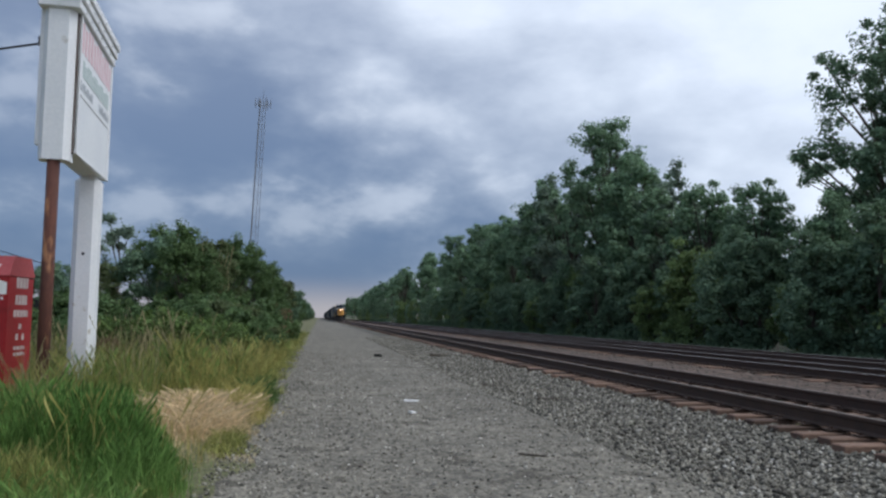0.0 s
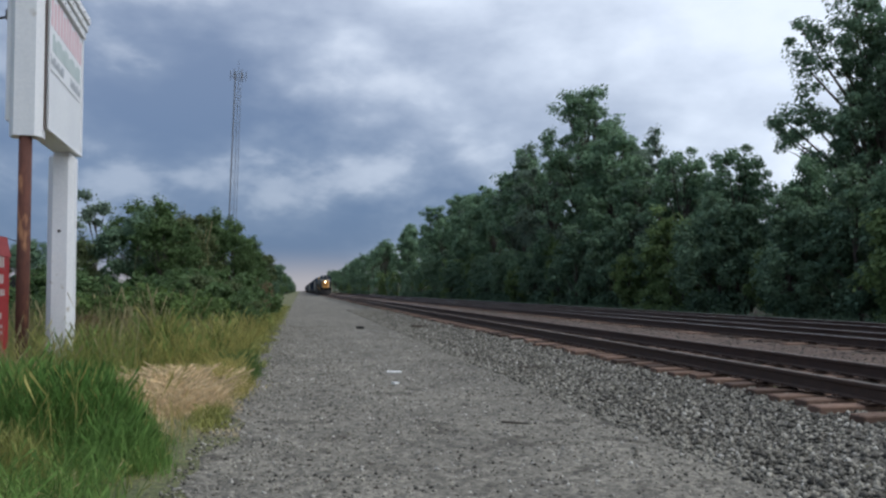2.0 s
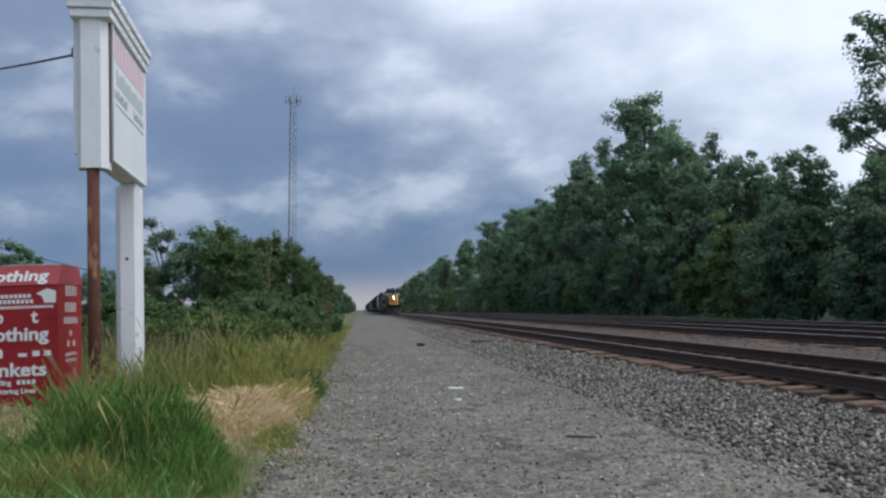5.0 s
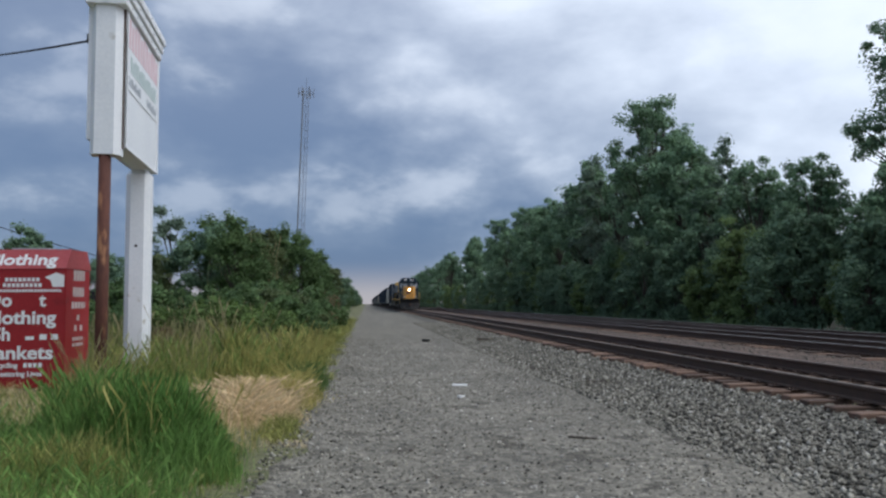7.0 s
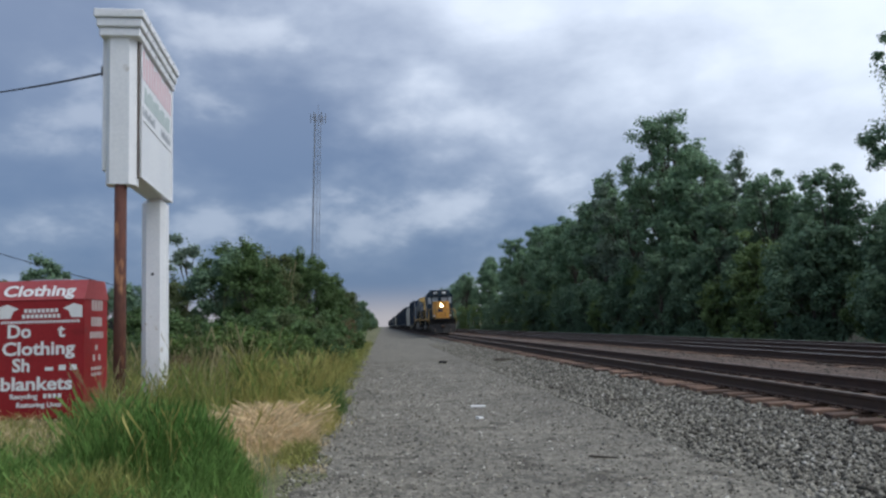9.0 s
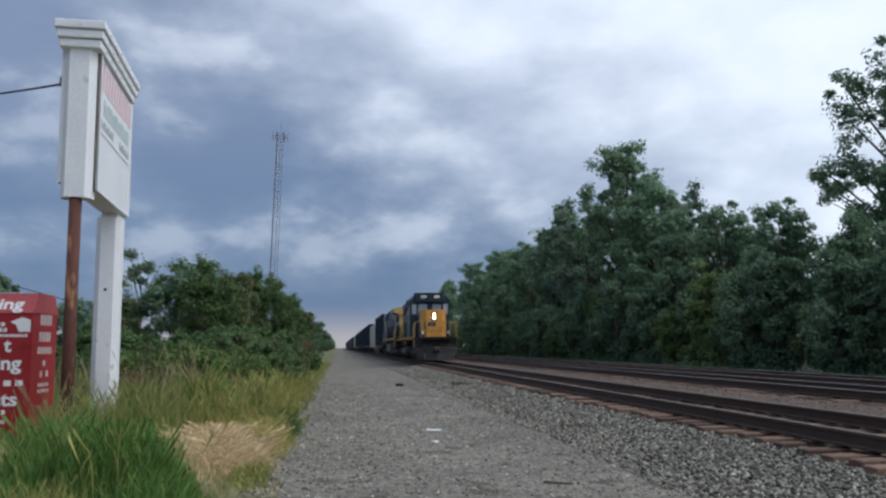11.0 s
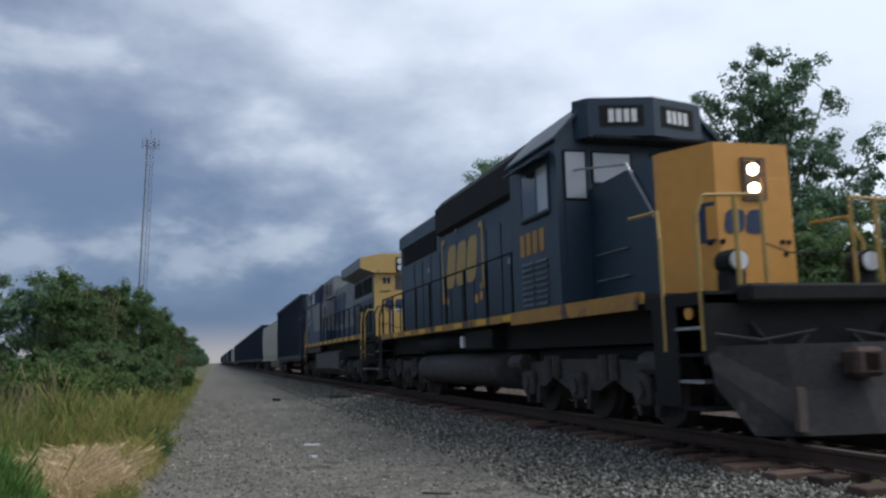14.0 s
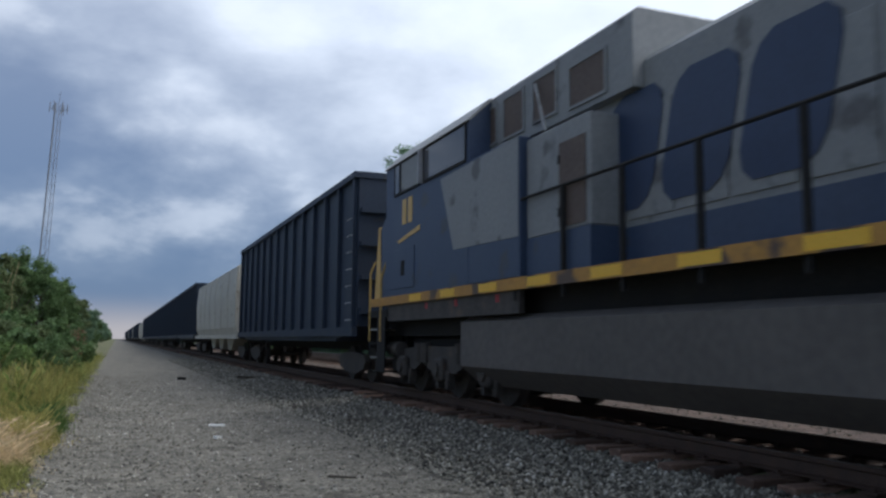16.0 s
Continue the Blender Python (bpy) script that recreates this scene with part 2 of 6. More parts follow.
M_LETTERBLUE = material("deep_blue_lettering", (0.018, 0.036, 0.082), (0.027, 0.050, 0.108), 0.5, scale=3, fine=20, bump=0)
M_BARK = material("tree_bark", (0.06, 0.05, 0.04), (0.12, 0.10, 0.08), 0.95, scale=4, fine=25, bump=0.7, dist=0.03, stretch=(1, 1, 0.3))
M_LEAF = leaf_material("green_leaves", (0.140, 0.240, 0.148), (0.240, 0.355, 0.210), 0.4)
M_LEAF_DARK = leaf_material("dark_green_leaves", (0.118, 0.202, 0.134), (0.202, 0.296, 0.176), 0.4)
M_LEAF_LIGHT = leaf_material("yellow_green_leaves", (0.14, 0.215, 0.085), (0.22, 0.30, 0.12), 0.4)
M_LEAF_PALE = leaf_material("grey_green_leaves", (0.15, 0.215, 0.165), (0.215, 0.285, 0.205), 0.3)
M_LEAF_BUSH = leaf_material("hedge_leaves", (0.078, 0.138, 0.058), (0.140, 0.212, 0.082), 0.45)
M_LEAF_OLIVE = leaf_material("olive_leaves", (0.090, 0.122, 0.055), (0.155, 0.192, 0.085), 0.45)
M_LEAF_CREEPER = leaf_material("creeper_leaves", (0.095, 0.155, 0.05), (0.165, 0.24, 0.075), 0.45)
M_LEAF_RUSSET = leaf_material("russet_leaves", (0.15, 0.10, 0.06), (0.24, 0.165, 0.10), 0.4)
M_GRASS = leaf_material("lush_grass", (0.105, 0.210, 0.052), (0.215, 0.340, 0.098), 0.6)
M_GRASS_OLIVE = leaf_material("tall_olive_grass", (0.21, 0.24, 0.07), (0.38, 0.365, 0.13), 0.55)
M_GRASS_YELLOW = leaf_material("yellowing_grass", (0.36, 0.33, 0.10), (0.52, 0.45, 0.17), 0.35)
M_GRASS_DRY = leaf_material("straw_grass", (0.60, 0.46, 0.27), (0.78, 0.62, 0.39), 0.35)
M_SEED = leaf_material("seed_heads", (0.28, 0.25, 0.13), (0.42, 0.36, 0.20), 0.35)
# woodland floor: the shade under the trees is put into this near-black colour
M_WOODSHADE = material("shade_dark_litter", (0.022, 0.020, 0.014), (0.05, 0.044, 0.028), 0.95, scale=1.5, fine=14, bump=0.6, dist=0.03, pebbles=14, pebble_mix=0.5)
M_TURF = material("grassy_soil", (0.075, 0.09, 0.035), (0.15, 0.145, 0.065), 0.95, scale=1.2, fine=20, bump=0.6, dist=0.03, spots=(0.26, 0.21, 0.12), spot_at=0.58, spot_scale=0.8, pebbles=30, pebble_mix=0.4)
M_GALV = material("galvanised_steel", (0.14, 0.15, 0.17), (0.22, 0.23, 0.25), 0.6, 0.3, scale=1, fine=10, bump=0)
M_LAMP = glow("headlight_glow", (1.0, 0.74, 0.44), 30.0)
M_GLASS = glass_like("cab_glass", (0.02, 0.023, 0.028))
# cab panes whose brightness is painted as a pale base colour
M_PALEGLASS = glass_like("painted_bright_cab_glass", (0.45, 0.47, 0.48), 0.15)
M_LENS = glass_like("clear_lamp_lens", (0.75, 0.77, 0.80), 0.12)
M_AMBER = glass_like("amber_lens", (0.75, 0.40, 0.08), 0.3)
M_CAR = material("silver_car_paint", (0.35, 0.36, 0.38), (0.42, 0.43, 0.45), 0.3, 0.3, scale=2, fine=20, bump=0)
M_RUBBER = material("rubber", (0.015, 0.015, 0.015), (0.03, 0.03, 0.03), 0.8, scale=4, fine=20, bump=0.1)


# ================= building blocks =================
def box(bm, x0, x1, y0, y1, z0, z1, bev=0.0):
    vs = [bm.verts.new(p) for p in ((x0, y0, z0), (x1, y0, z0), (x1, y1, z0), (x0, y1, z0),
                                    (x0, y0, z1), (x1, y0, z1), (x1, y1, z1), (x0, y1, z1))]
    fs = [bm.faces.new([vs[i] for i in f]) for f in ((3, 2, 1, 0), (4, 5, 6, 7), (0, 1, 5, 4), (1, 2, 6, 5), (2, 3, 7, 6), (3, 0, 4, 7))]
    if bev:
        es = list({e for f in fs for e in f.edges})
        bmesh.ops.bevel(bm, geom=es, offset=bev, segments=1, affect="EDGES")
    return bm


def prism(bm, outline, a0, a1, axis="y"):
    """Extrude a 2D outline along an axis. axis y: outline is (x, z); x: (y, z); z: (x, y)."""
    def put(p, a):
        return {"y": (p[0], a, p[1]), "x": (a, p[0], p[1]), "z": (p[0], p[1], a)}[axis]
    A = [bm.verts.new(put(p, a0)) for p in outline]
    B = [bm.verts.new(put(p, a1)) for p in outline]
    n = len(outline)
    bm.faces.new(A)
    bm.faces.new(B[::-1])
    for i in range(n):
        bm.faces.new((A[i], B[i], B[(i + 1) % n], A[(i + 1) % n]))
    bmesh.ops.recalc_face_normals(bm, faces=bm.faces)
    return bm


def rod(bm, p, q, r, n=8, r2=None):
    """A round bar from p to q; r2: radius at q."""
    p, q = Vector(p), Vector(q)
    d = (q - p)
    if d.length < 1e-6:
        return bm
    up = Vector((0, 0, 1)) if abs(d.normalized().z) < 0.9 else Vector((1, 0, 0))
    u = d.cross(up).normalized()
    v = d.cross(u).normalized()
    r2 = r if r2 is None else r2
    ring = lambda c, k: [bm.verts.new(c + k * (u * math.cos(2 * math.pi * i / n) + v * math.sin(2 * math.pi * i / n))) for i in range(n)]
    A, B = ring(p, r), ring(q, r2)
    bm.faces.new(A[::-1])
    bm.faces.new(B)
    for i in range(n):
        bm.faces.new((A[i], A[(i + 1) % n], B[(i + 1) % n], B[i]))
    return bm


def pipe(bm, pts, r, n=6):
    for a, b in zip(pts, pts[1:]):
        rod(bm, a, b, r, n)
    return bm


def part(name, bm, mat, parent=None, label="", smooth=False):
    me = bpy.data.meshes.new(name)
    bmesh.ops.recalc_face_normals(bm, faces=bm.faces)
    bm.to_mesh(me)
    bm.free()
    me.materials.append(mat)
    if smooth:
        me.polygons.foreach_set("use_smooth", [True] * len(me.polygons))
    ob = new(name, me)
    ob.parent = parent
    if label:
        ob["label"] = label
    return ob


def mesh_np(name, verts, faces, mat, parent=None):
    """A mesh from arrays built by code: verts (n, 3), faces (m, k)."""
    me = bpy.data.meshes.new(name)
    verts, faces = np.asarray(verts, np.float32), np.asarray(faces, np.int32)
    k = faces.shape[1]
    me.vertices.add(len(verts))
    me.vertices.foreach_set("co", verts.ravel())
    me.loops.add(faces.size)
    me.loops.foreach_set("vertex_index", faces.ravel())
    me.polygons.add(len(faces))
    me.polygons.foreach_set("loop_start", np.arange(0, faces.size, k, dtype=np.int32))
    me.update(calc_edges=True)
    me.materials.append(mat)
    ob = new(name, me)
    ob.parent = parent
    return ob


def B():
    return bmesh.new()


def thing(name, label, category, group="", kind="", at=None):
    ob = tagged(new(name), label, category, group, kind)
    ob.empty_display_size = 0.3
    if at is not None:
        ob.matrix_basis = at
    return ob


rs = np.random.RandomState(7)


# ================= ground =================
def ground_z(x, y):
    """Height of the land: road near z 0, a low verge on one side, the track bed on the other."""
    xs = [-400, -30, -9, -4.5, -2.5, -0.7, 0.0, 3.0, 4.45, 5.25, 5.85, 6.1, 8.08, 9.0, 10.2, 13.3, 13.65, 14.0, 16.9, 18.2, 22, 400]
    zs = [0.1, 0.1, 0.22, 0.22, 0.16, 0.03, 0.0, 0.0, 0.02, 0.13, 0.15, 0.19, 0.19, 0.15, 0.19, 0.19, 0.15, 0.19, 0.19, -0.05, 0.0, 0.0]
    z = np.interp(x, xs, zs)
    near = np.exp(-(np.abs(y - 10) / 60.0) ** 2)
    ripple = 0.018 * np.sin(x * 2.1 + np.sin(y * 0.7)) * np.sin(y * 0.55 + 1.3 * np.sin(x * 0.9))
    return z + ripple * near * (x < 4.4)


def sheet(name, xs, ys, lift, mat, label, category, kind="structure", ragged=0.0):
    X, Y = np.meshgrid(xs, ys)
    if ragged:
        wob = np.sin(Y * 0.9) + 0.7 * np.sin(Y * 2.3 + 1.1) + 0.5 * np.sin(Y * 5.7 + 0.4)
        side = np.linspace(-1, 1, len(xs))[None]
        X = X + ragged * wob * np.where(side < 0, side ** 4, 0.6 * side ** 4)
    Z = ground_z(X, Y) + lift
    V = np.stack([X, Y, Z], -1).reshape(-1, 3)
    n = len(xs)
    I, J = np.meshgrid(np.arange(len(ys) - 1), np.arange(n - 1), indexing="ij")
    a = (I * n + J).ravel()
    return tagged(mesh_np(name, V, np.stack([a, a + 1, a + n + 1, a + n], -1), mat), label, category, kind=kind)


YS = np.concatenate([np.linspace(-60, -6, 20), np.linspace(-5, 40, 181), np.linspace(41, 120, 80), np.geomspace(125, 2500, 40)])
XS = np.concatenate([-np.geomspace(2500, 12, 16), np.linspace(-11, 18.4, 99), np.geomspace(19, 2500, 16)])
sheet("ground", XS, YS, 0.0, M_TURF, "low grassy land along the railway reaching the horizon", "ground")
sheet("road", np.linspace(-0.75, 4.6, 26), YS, 0.006, M_GRAVEL, "grey packed gravel service road beside the tracks", "gravel road", ragged=0.12)
# dark sheet that stands in for shade below the crowns
sheet("woodland_floor", np.concatenate([np.linspace(17.5, 19.5, 6), np.linspace(22, 90, 8)]), np.linspace(-20, 420, 60), 0.012, M_WOODSHADE, "woodland floor coloured dark for the shade under the trees", "woodland floor", ragged=0.0)


# ================= railway =================
RAIL_OUT = [(-0.07, 0.0), (0.07, 0.0), (0.07, 0.012), (0.012, 0.03), (0.009, 0.125), (0.036, 0.14), (0.036, 0.172), (0.028, 0.18),
            (-0.028, 0.18), (-0.036, 0.172), (-0.036, 0.14), (-0.009, 0.125), (-0.012, 0.03), (-0.07, 0.012)]


def railway(cx, label, y0, y1, ties_to, first, head=M_RAILHEAD):
    tr = thing("railway_track", label, "railway track", "railway tracks", kind="structure", at=pose(cx, 0, RAIL_Z))
    for s in (-0.753, 0.753):
        part("rail", prism(B(), [(s + a, b - 0.18) for a, b in RAIL_OUT], y0, y1), M_RAIL, tr, "rust-brown steel rail")
        part("rail_head", prism(B(), [(s - 0.024, 0.0), (s + 0.024, 0.0), (s + 0.022, 0.003), (s - 0.022, 0.003)], y0, y1), head, tr, "worn steel running surface")
    bm = box(B(), -1.3, 1.3, -0.115, 0.115, -0.36, -0.195, 0.012)
    tie = part("tie", bm, M_TIE, tr)
    plate_bm = B()
    for s in (-0.753, 0.753):
        box(plate_bm, s - 0.17, s + 0.17, -0.09, 0.09, -0.195, -0.18)
        for dx in (-0.11, 0.11):
            box(plate_bm, s + dx - 0.02, s + dx + 0.02, -0.02, 0.02, -0.18, -0.155)
    plate = part("tie_plate", plate_bm, M_RAIL, tr)
    r = random.Random(int(cx * 10))
    y, made = first, 0
    far = []
    while y < y1:
        if y < ties_to:
            for src in (tie, plate):
                ob = src if made == 0 else src.copy()
                if made:
                    scene.collection.objects.link(ob)
                ob.location = (r.uniform(-0.13, 0.10) if src is tie else 0, y + (r.uniform(-0.05, 0.05) if src is tie else 0), r.uniform(-0.02, 0.0) if src is tie else 0)
                ob.rotation_euler = (0, 0, radians(r.uniform(-2.5, 2.5)) if src is tie else 0)
            made += 1
        elif y < 260:
            far.append(y)
        y += 0.52
    bm = B()
    for y in far:
        box(bm, -1.3, 1.3, y - 0.115, y + 0.115, -0.3, -0.195)
    tagged(part("distant_ties", bm, M_TIE, tr), kind="stuff")
    return tr


railway(TRACK_X[0], "near railway track with rusty rails on weathered timber ties", -60, 1400, 60, 3.0, M_RAILTOP)
railway(TRACK_X[1], "middle railway track with rusty rails on timber ties", -60, 1400, 42, 6.0)
railway(TRACK_X[2], "far railway track with rusty rails beside the trees", -60, 1400, 42, 10.0)
sheet("track_bed", np.linspace(5.3, 17.6, 44), YS, 0.005, M_BEDDARK, "rust-stained track bed of dirty stone", "track bed")
sheet("ballast_shoulder", np.linspace(4.5, 5.36, 8), YS, 0.012, M_BALLAST, "sloping shoulder of grey crushed stone", "ballast", ragged=0.06)


def stones(name, n, xr, yr, size, mat, label, sink=0.3, power=1.0, edges=False, crowd=1.0):
    """Loose angular stones, thick on the ground near the road and thinner far off."""
    u = rs.rand(n) ** power
    y = yr[0] + (yr[1] - yr[0]) * u
    v = rs.rand(n) ** crowd
    x = xr[0] + (xr[1] - xr[0]) * (v if not edges else 0.5 + 0.5 * np.sign(v - 0.5) * np.abs(2 * v - 1) ** 0.6)
    s = size[0] + (size[1] - size[0]) * rs.rand(n) ** 2
    base = np.array([(1, 0, 0), (0, 1, 0), (-1, 0, 0), (0, -1, 0), (0, 0, 0.8), (0, 0, -0.8)], float)
    f = np.array([(0, 1, 4), (1, 2, 4), (2, 3, 4), (3, 0, 4), (1, 0, 5), (2, 1, 5), (3, 2, 5), (0, 3, 5)])
    V = base[None] * (0.6 + 0.7 * rs.rand(n, 6, 1)) * s[:, None, None] * 0.5
    a = rs.rand(n) * 6.28
    c, sn = np.cos(a), np.sin(a)
    V = np.stack([V[..., 0] * c[:, None] - V[..., 1] * sn[:, None], V[..., 0] * sn[:, None] + V[..., 1] * c[:, None],
                  V[..., 2] + rs.uniform(-0.3, 0.3, (n, 6)) * s[:, None] * 0.5], -1)
    V += np.stack([x, y, ground_z(x, y) + s * (0.5 - sink)], -1)[:, None]
    F = (f[None] + (np.arange(n) * 6)[:, None, None]).reshape(-1, 3)
    return tagged(mesh_np(name, V.reshape(-1, 3), F, mat), label, "gravel", kind="stuff")


stones("ballast_stones", 70000, (5.75, 3.3), (3, 60), (0.024, 0.075), M_STONE, "loose grey crushed stones along the track", 0.25, 1.5, False, 1.35)
stones("bed_stones", 16000, (5.5, 17.4), (5, 50), (0.03, 0.08), M_BALLAST, "dirty stones between the rails and ties", 0.35, 1.2)
stones("road_gravel", 42000, (-0.95, 4.5), (2.2, 34), (0.012, 0.045), M_STONE, "small loose stones scattered on the road", 0.3, 1.6, True)
stones("pale_ballast", 3200, (5.6, 3.5), (3, 50), (0.025, 0.075), M_PALESTONE, "pale crushed stones among the ballast", 0.2, 1.4, False, 1.2)
stones("dark_ballast", 12000, (5.7, 3.6), (3, 50), (0.03, 0.085), M_BALLAST, "dark crushed stones among the ballast", 0.2, 1.4, False, 1.2)
stones("pale_chips", 3200, (-0.9, 5.2), (2.5, 30), (0.02, 0.06), M_PALESTONE, "pale limestone chips scattered over the road", 0.3, 1.4)
stones("dark_chips", 6000, (-0.7, 4.4), (2.5, 38), (0.012, 0.05), M_BARK, "dark bark and coal chips strewn on the road", 0.4, 1.5)


# ================= vegetation =================
def leaf_cloud(centres, hubs, radii, per, size, flat=0.75, seed=1):
    """Leaf quads scattered in clumps that face away from their bough's hub; verts and faces."""
    r = np.random.RandomState(seed)
    n = len(centres) * per
    d = r.normal(size=(n, 3))
    d /= np.linalg.norm(d, axis=1)[:, None]
    rad = r.rand(n) ** 0.5
    P = np.repeat(centres, per, 0) + d * (rad * np.repeat(radii, per))[:, None] * np.array([1, 1, flat])
    outw = P - np.repeat(hubs, per, 0)
    outw /= np.linalg.norm(outw, axis=1)[:, None] + 1e-6
    nrm = d * 0.6 + outw * 0.7 + r.normal(size=(n, 3)) * 0.6 + np.array([0, 0, 0.4])
    nrm /= np.linalg.norm(nrm, axis=1)[:, None]
    t = np.cross(nrm, r.normal(size=(n, 3)))
    t /= np.linalg.norm(t, axis=1)[:, None]
    b = np.cross(nrm, t)
    s = size * (0.6 + 0.8 * r.rand(n))[:, None]
    V = np.stack([P - t * s, P + b * s * 0.55, P + t * s, P - b * s * 0.55], 1).reshape(-1, 3)
    F = np.arange(4 * n).reshape(-1, 4)
    return V, F


def tree(name, label, category, height, spread, bare, clumps, per, leaf, clump_r, mat, seed, at, group="", open_crown=0.0, trunk_r=0.22, taper=1.0):
    """Tapered trunk, limbs that reach the boughs, and boughs of leaf clumps with shade and gaps between them."""
    r = np.random.RandomState(seed)
    th = thing(name, label, category, group, at=at)
    cz, half = bare + (height - bare) * 0.5, (height - bare) * 0.5
    each = 5
    n_boughs = max(7, clumps // each)
    boughs, size = [], []
    while len(boughs) < n_boughs:
        p = r.uniform(-1, 1, 3)
        q = np.linalg.norm(p)
        if q > 1 or q < 0.3 * (1 - 0.5 * open_crown):
            continue
        wide = spread * (1 - taper * 0.45 * max(p[2], 0) ** 1.5) * (0.85 + 0.25 * math.sin(3 * math.atan2(p[1], p[0]) + seed))
        boughs.append((p[0] * wide * 0.88, p[1] * wide * 0.88, cz + p[2] * half * 0.88))
        size.append(spread * r.uniform(0.12, 0.24))
    boughs, size = np.array(boughs), np.array(size)
    d = r.normal(size=(n_boughs, each, 3))
    d[..., 2] = d[..., 2] * 0.9 + 0.3
    d /= np.linalg.norm(d, axis=2)[..., None]
    c = boughs[:, None] + d * (size[:, None] * r.uniform(0.5, 1.3, (n_boughs, each)))[..., None] * np.array([1, 1, 1.45])
    c = c.reshape(-1, 3)
    low, top = bare + clump_r * 0.4, height - clump_r * 0.6
    c[:, 2] = low + (c[:, 2] - c[:, 2].min()) * (top - low) / (c[:, 2].max() - c[:, 2].min())
    hubs = np.repeat(c.reshape(n_boughs, each, 3).mean(1) - np.array([0, 0, 0.25]) * size[:, None], each, 0)
    rad = clump_r * (0.45 + 0.75 * r.rand(len(c)))
    bm = B()
    pts = [Vector((0, 0, -0.2))]
    for k in range(1, 7):
        pts.append(Vector((r.uniform(-0.12, 0.12) * k * 0.5, r.uniform(-0.12, 0.12) * k * 0.5, height * 0.86 * k / 6)))
    for k in range(6):
        rod(bm, pts[k], pts[k + 1], trunk_r * (1 - k / 6.6), 7, trunk_r * (1 - (k + 1) / 6.6))
    for i in range(n_boughs):
        hub = Vector(hubs[i * each])
        k = min(5, max(1, int((hub.z * 0.62) / (height * 0.86) * 6)))
        mid = pts[k].lerp(hub, 0.5) + Vector((0, 0, 0.25))
        rod(bm, pts[k], mid, trunk_r * 0.36 * (1 - k / 8), 5, trunk_r * 0.22)
        rod(bm, mid, hub, trunk_r * 0.22, 4, trunk_r * 0.1)
        for j in range(0, each, 3):
            rod(bm, hub, Vector(c[i * each + j]), trunk_r * 0.09, 4, trunk_r * 0.03)
    part("trunk", bm, M_BARK, th)
    V, F = leaf_cloud(c, hubs, rad, per, leaf, seed=seed + 5)
    mesh_np("crown", V, F, mat, th)
    return th


def again(src, x, y, s, turn, z=0.0, label=""):
    ob = copy_thing(src, pose(x, y, z, 0, 0, turn) @ Matrix.Diagonal((s, s, s, 1)))
    if label:
        ob["label"] = label
    return ob


AT = lambda x, y, z=0.0: pose(x, y, z)
WOOD = "trees along the far side of the railway"
# tall trees that set the skyline
oak = tree("oak_tree", "tall oak with an open dark green crown above the thicket", "tree", 16.4, 5.4, 3.2, 360, 105, 0.10, 0.64, M_LEAF_DARK, 14, AT(26.4, 33.2), WOOD, 0.8, 0.3, 0.25)
poplar = tree("cottonwood_tree", "big cottonwood with a high rounded crown of pale green leaves", "tree", 17.4, 4.7, 1.0, 300, 105, 0.12, 0.74, M_LEAF, 23, AT(22.5, 61), WOOD, 0.4, 0.3, 0.35)
maple = tree("maple_tree", "dense dark green tree in the row behind the tracks", "tree", 10.0, 2.9, 0.6, 150, 90, 0.115, 0.6, M_LEAF, 37, AT(22.5, 45), WOOD, 0.2, 0.2, 0.6)
ash = tree("ash_tree", "slender grey-green tree with loose foliage", "tree", 11.0, 2.3, 1.2, 110, 85, 0.115, 0.55, M_LEAF_PALE, 41, AT(23.5, 52), WOOD, 0.4, 0.16, 0.5)
sapling = tree("young_tree", "dark leafy young tree at the wood's edge", "tree", 6.2, 2.4, 0.0, 90, 75, 0.105, 0.6, M_LEAF_DARK, 53, AT(19.6, 36), WOOD, 0.2, 0.1, 0.6)
sapling_b = tree("young_tree", "yellow-green young tree with vines at the wood's edge", "tree", 6.0, 2.2, 0.0, 80, 75, 0.105, 0.55, M_LEAF_LIGHT, 57, AT(19.5, 41), WOOD, 0.4, 0.1, 0.7)
R = random.Random(5)
again(oak, 32.0, 27.0, 0.9, 140)
again(oak, 28, 19, 0.88, 220)
for x, y, s, t in ((22.3, 38.5, 0.9, 10), (24.0, 35, 0.75, 120), (21.0, 31, 0.72, 80), (21.5, 25, 0.75, 200), (23.5, 22, 0.8, 33), (22, 17, 0.8, 70),
                   (21.8, 50.5, 1.05, 64), (24, 47, 0.82, 300), (22.2, 56, 1.35, 170), (22.0, 73, 1.35, 20), (22.4, 80.5, 1.62, 115), (23, 86, 1.42, 45), (22.5, 98, 1.45, 250), (22, 92, 1.35, 140), (22, 104, 1.4, 70)):
    again(maple, x, y, s, t)
for x, y, s, t in ((23.2, 41.5, 0.82, 0), (22.4, 48.2, 1.06, 50), (21.4, 68, 1.4, 77), (22.2, 79.5, 1.5, 200), (24, 54.5, 1.05, 120), (22, 106, 1.1, 10)):
    again(ash, x, y, s, t)
again(poplar, 26.5, 69, 0.95, 130)
again(poplar, 23.0, 112, 0.86, 40)
again(poplar, 24.5, 128, 0.92, 200)
for k in range(40):
    again(sapling, 25 + R.uniform(-1, 9), 6 + k * 2.6 + R.uniform(-1, 1), R.uniform(0.8, 1.1), R.uniform(0, 360))
for k in range(46):
    y = 8 + k * 2.1 + R.uniform(-1, 1)
    again(R.choice((sapling, sapling, sapling_b)), 19.3 + R.uniform(-0.4, 1.2), y, R.uniform(0.6, 1.0), R.uniform(0, 360))
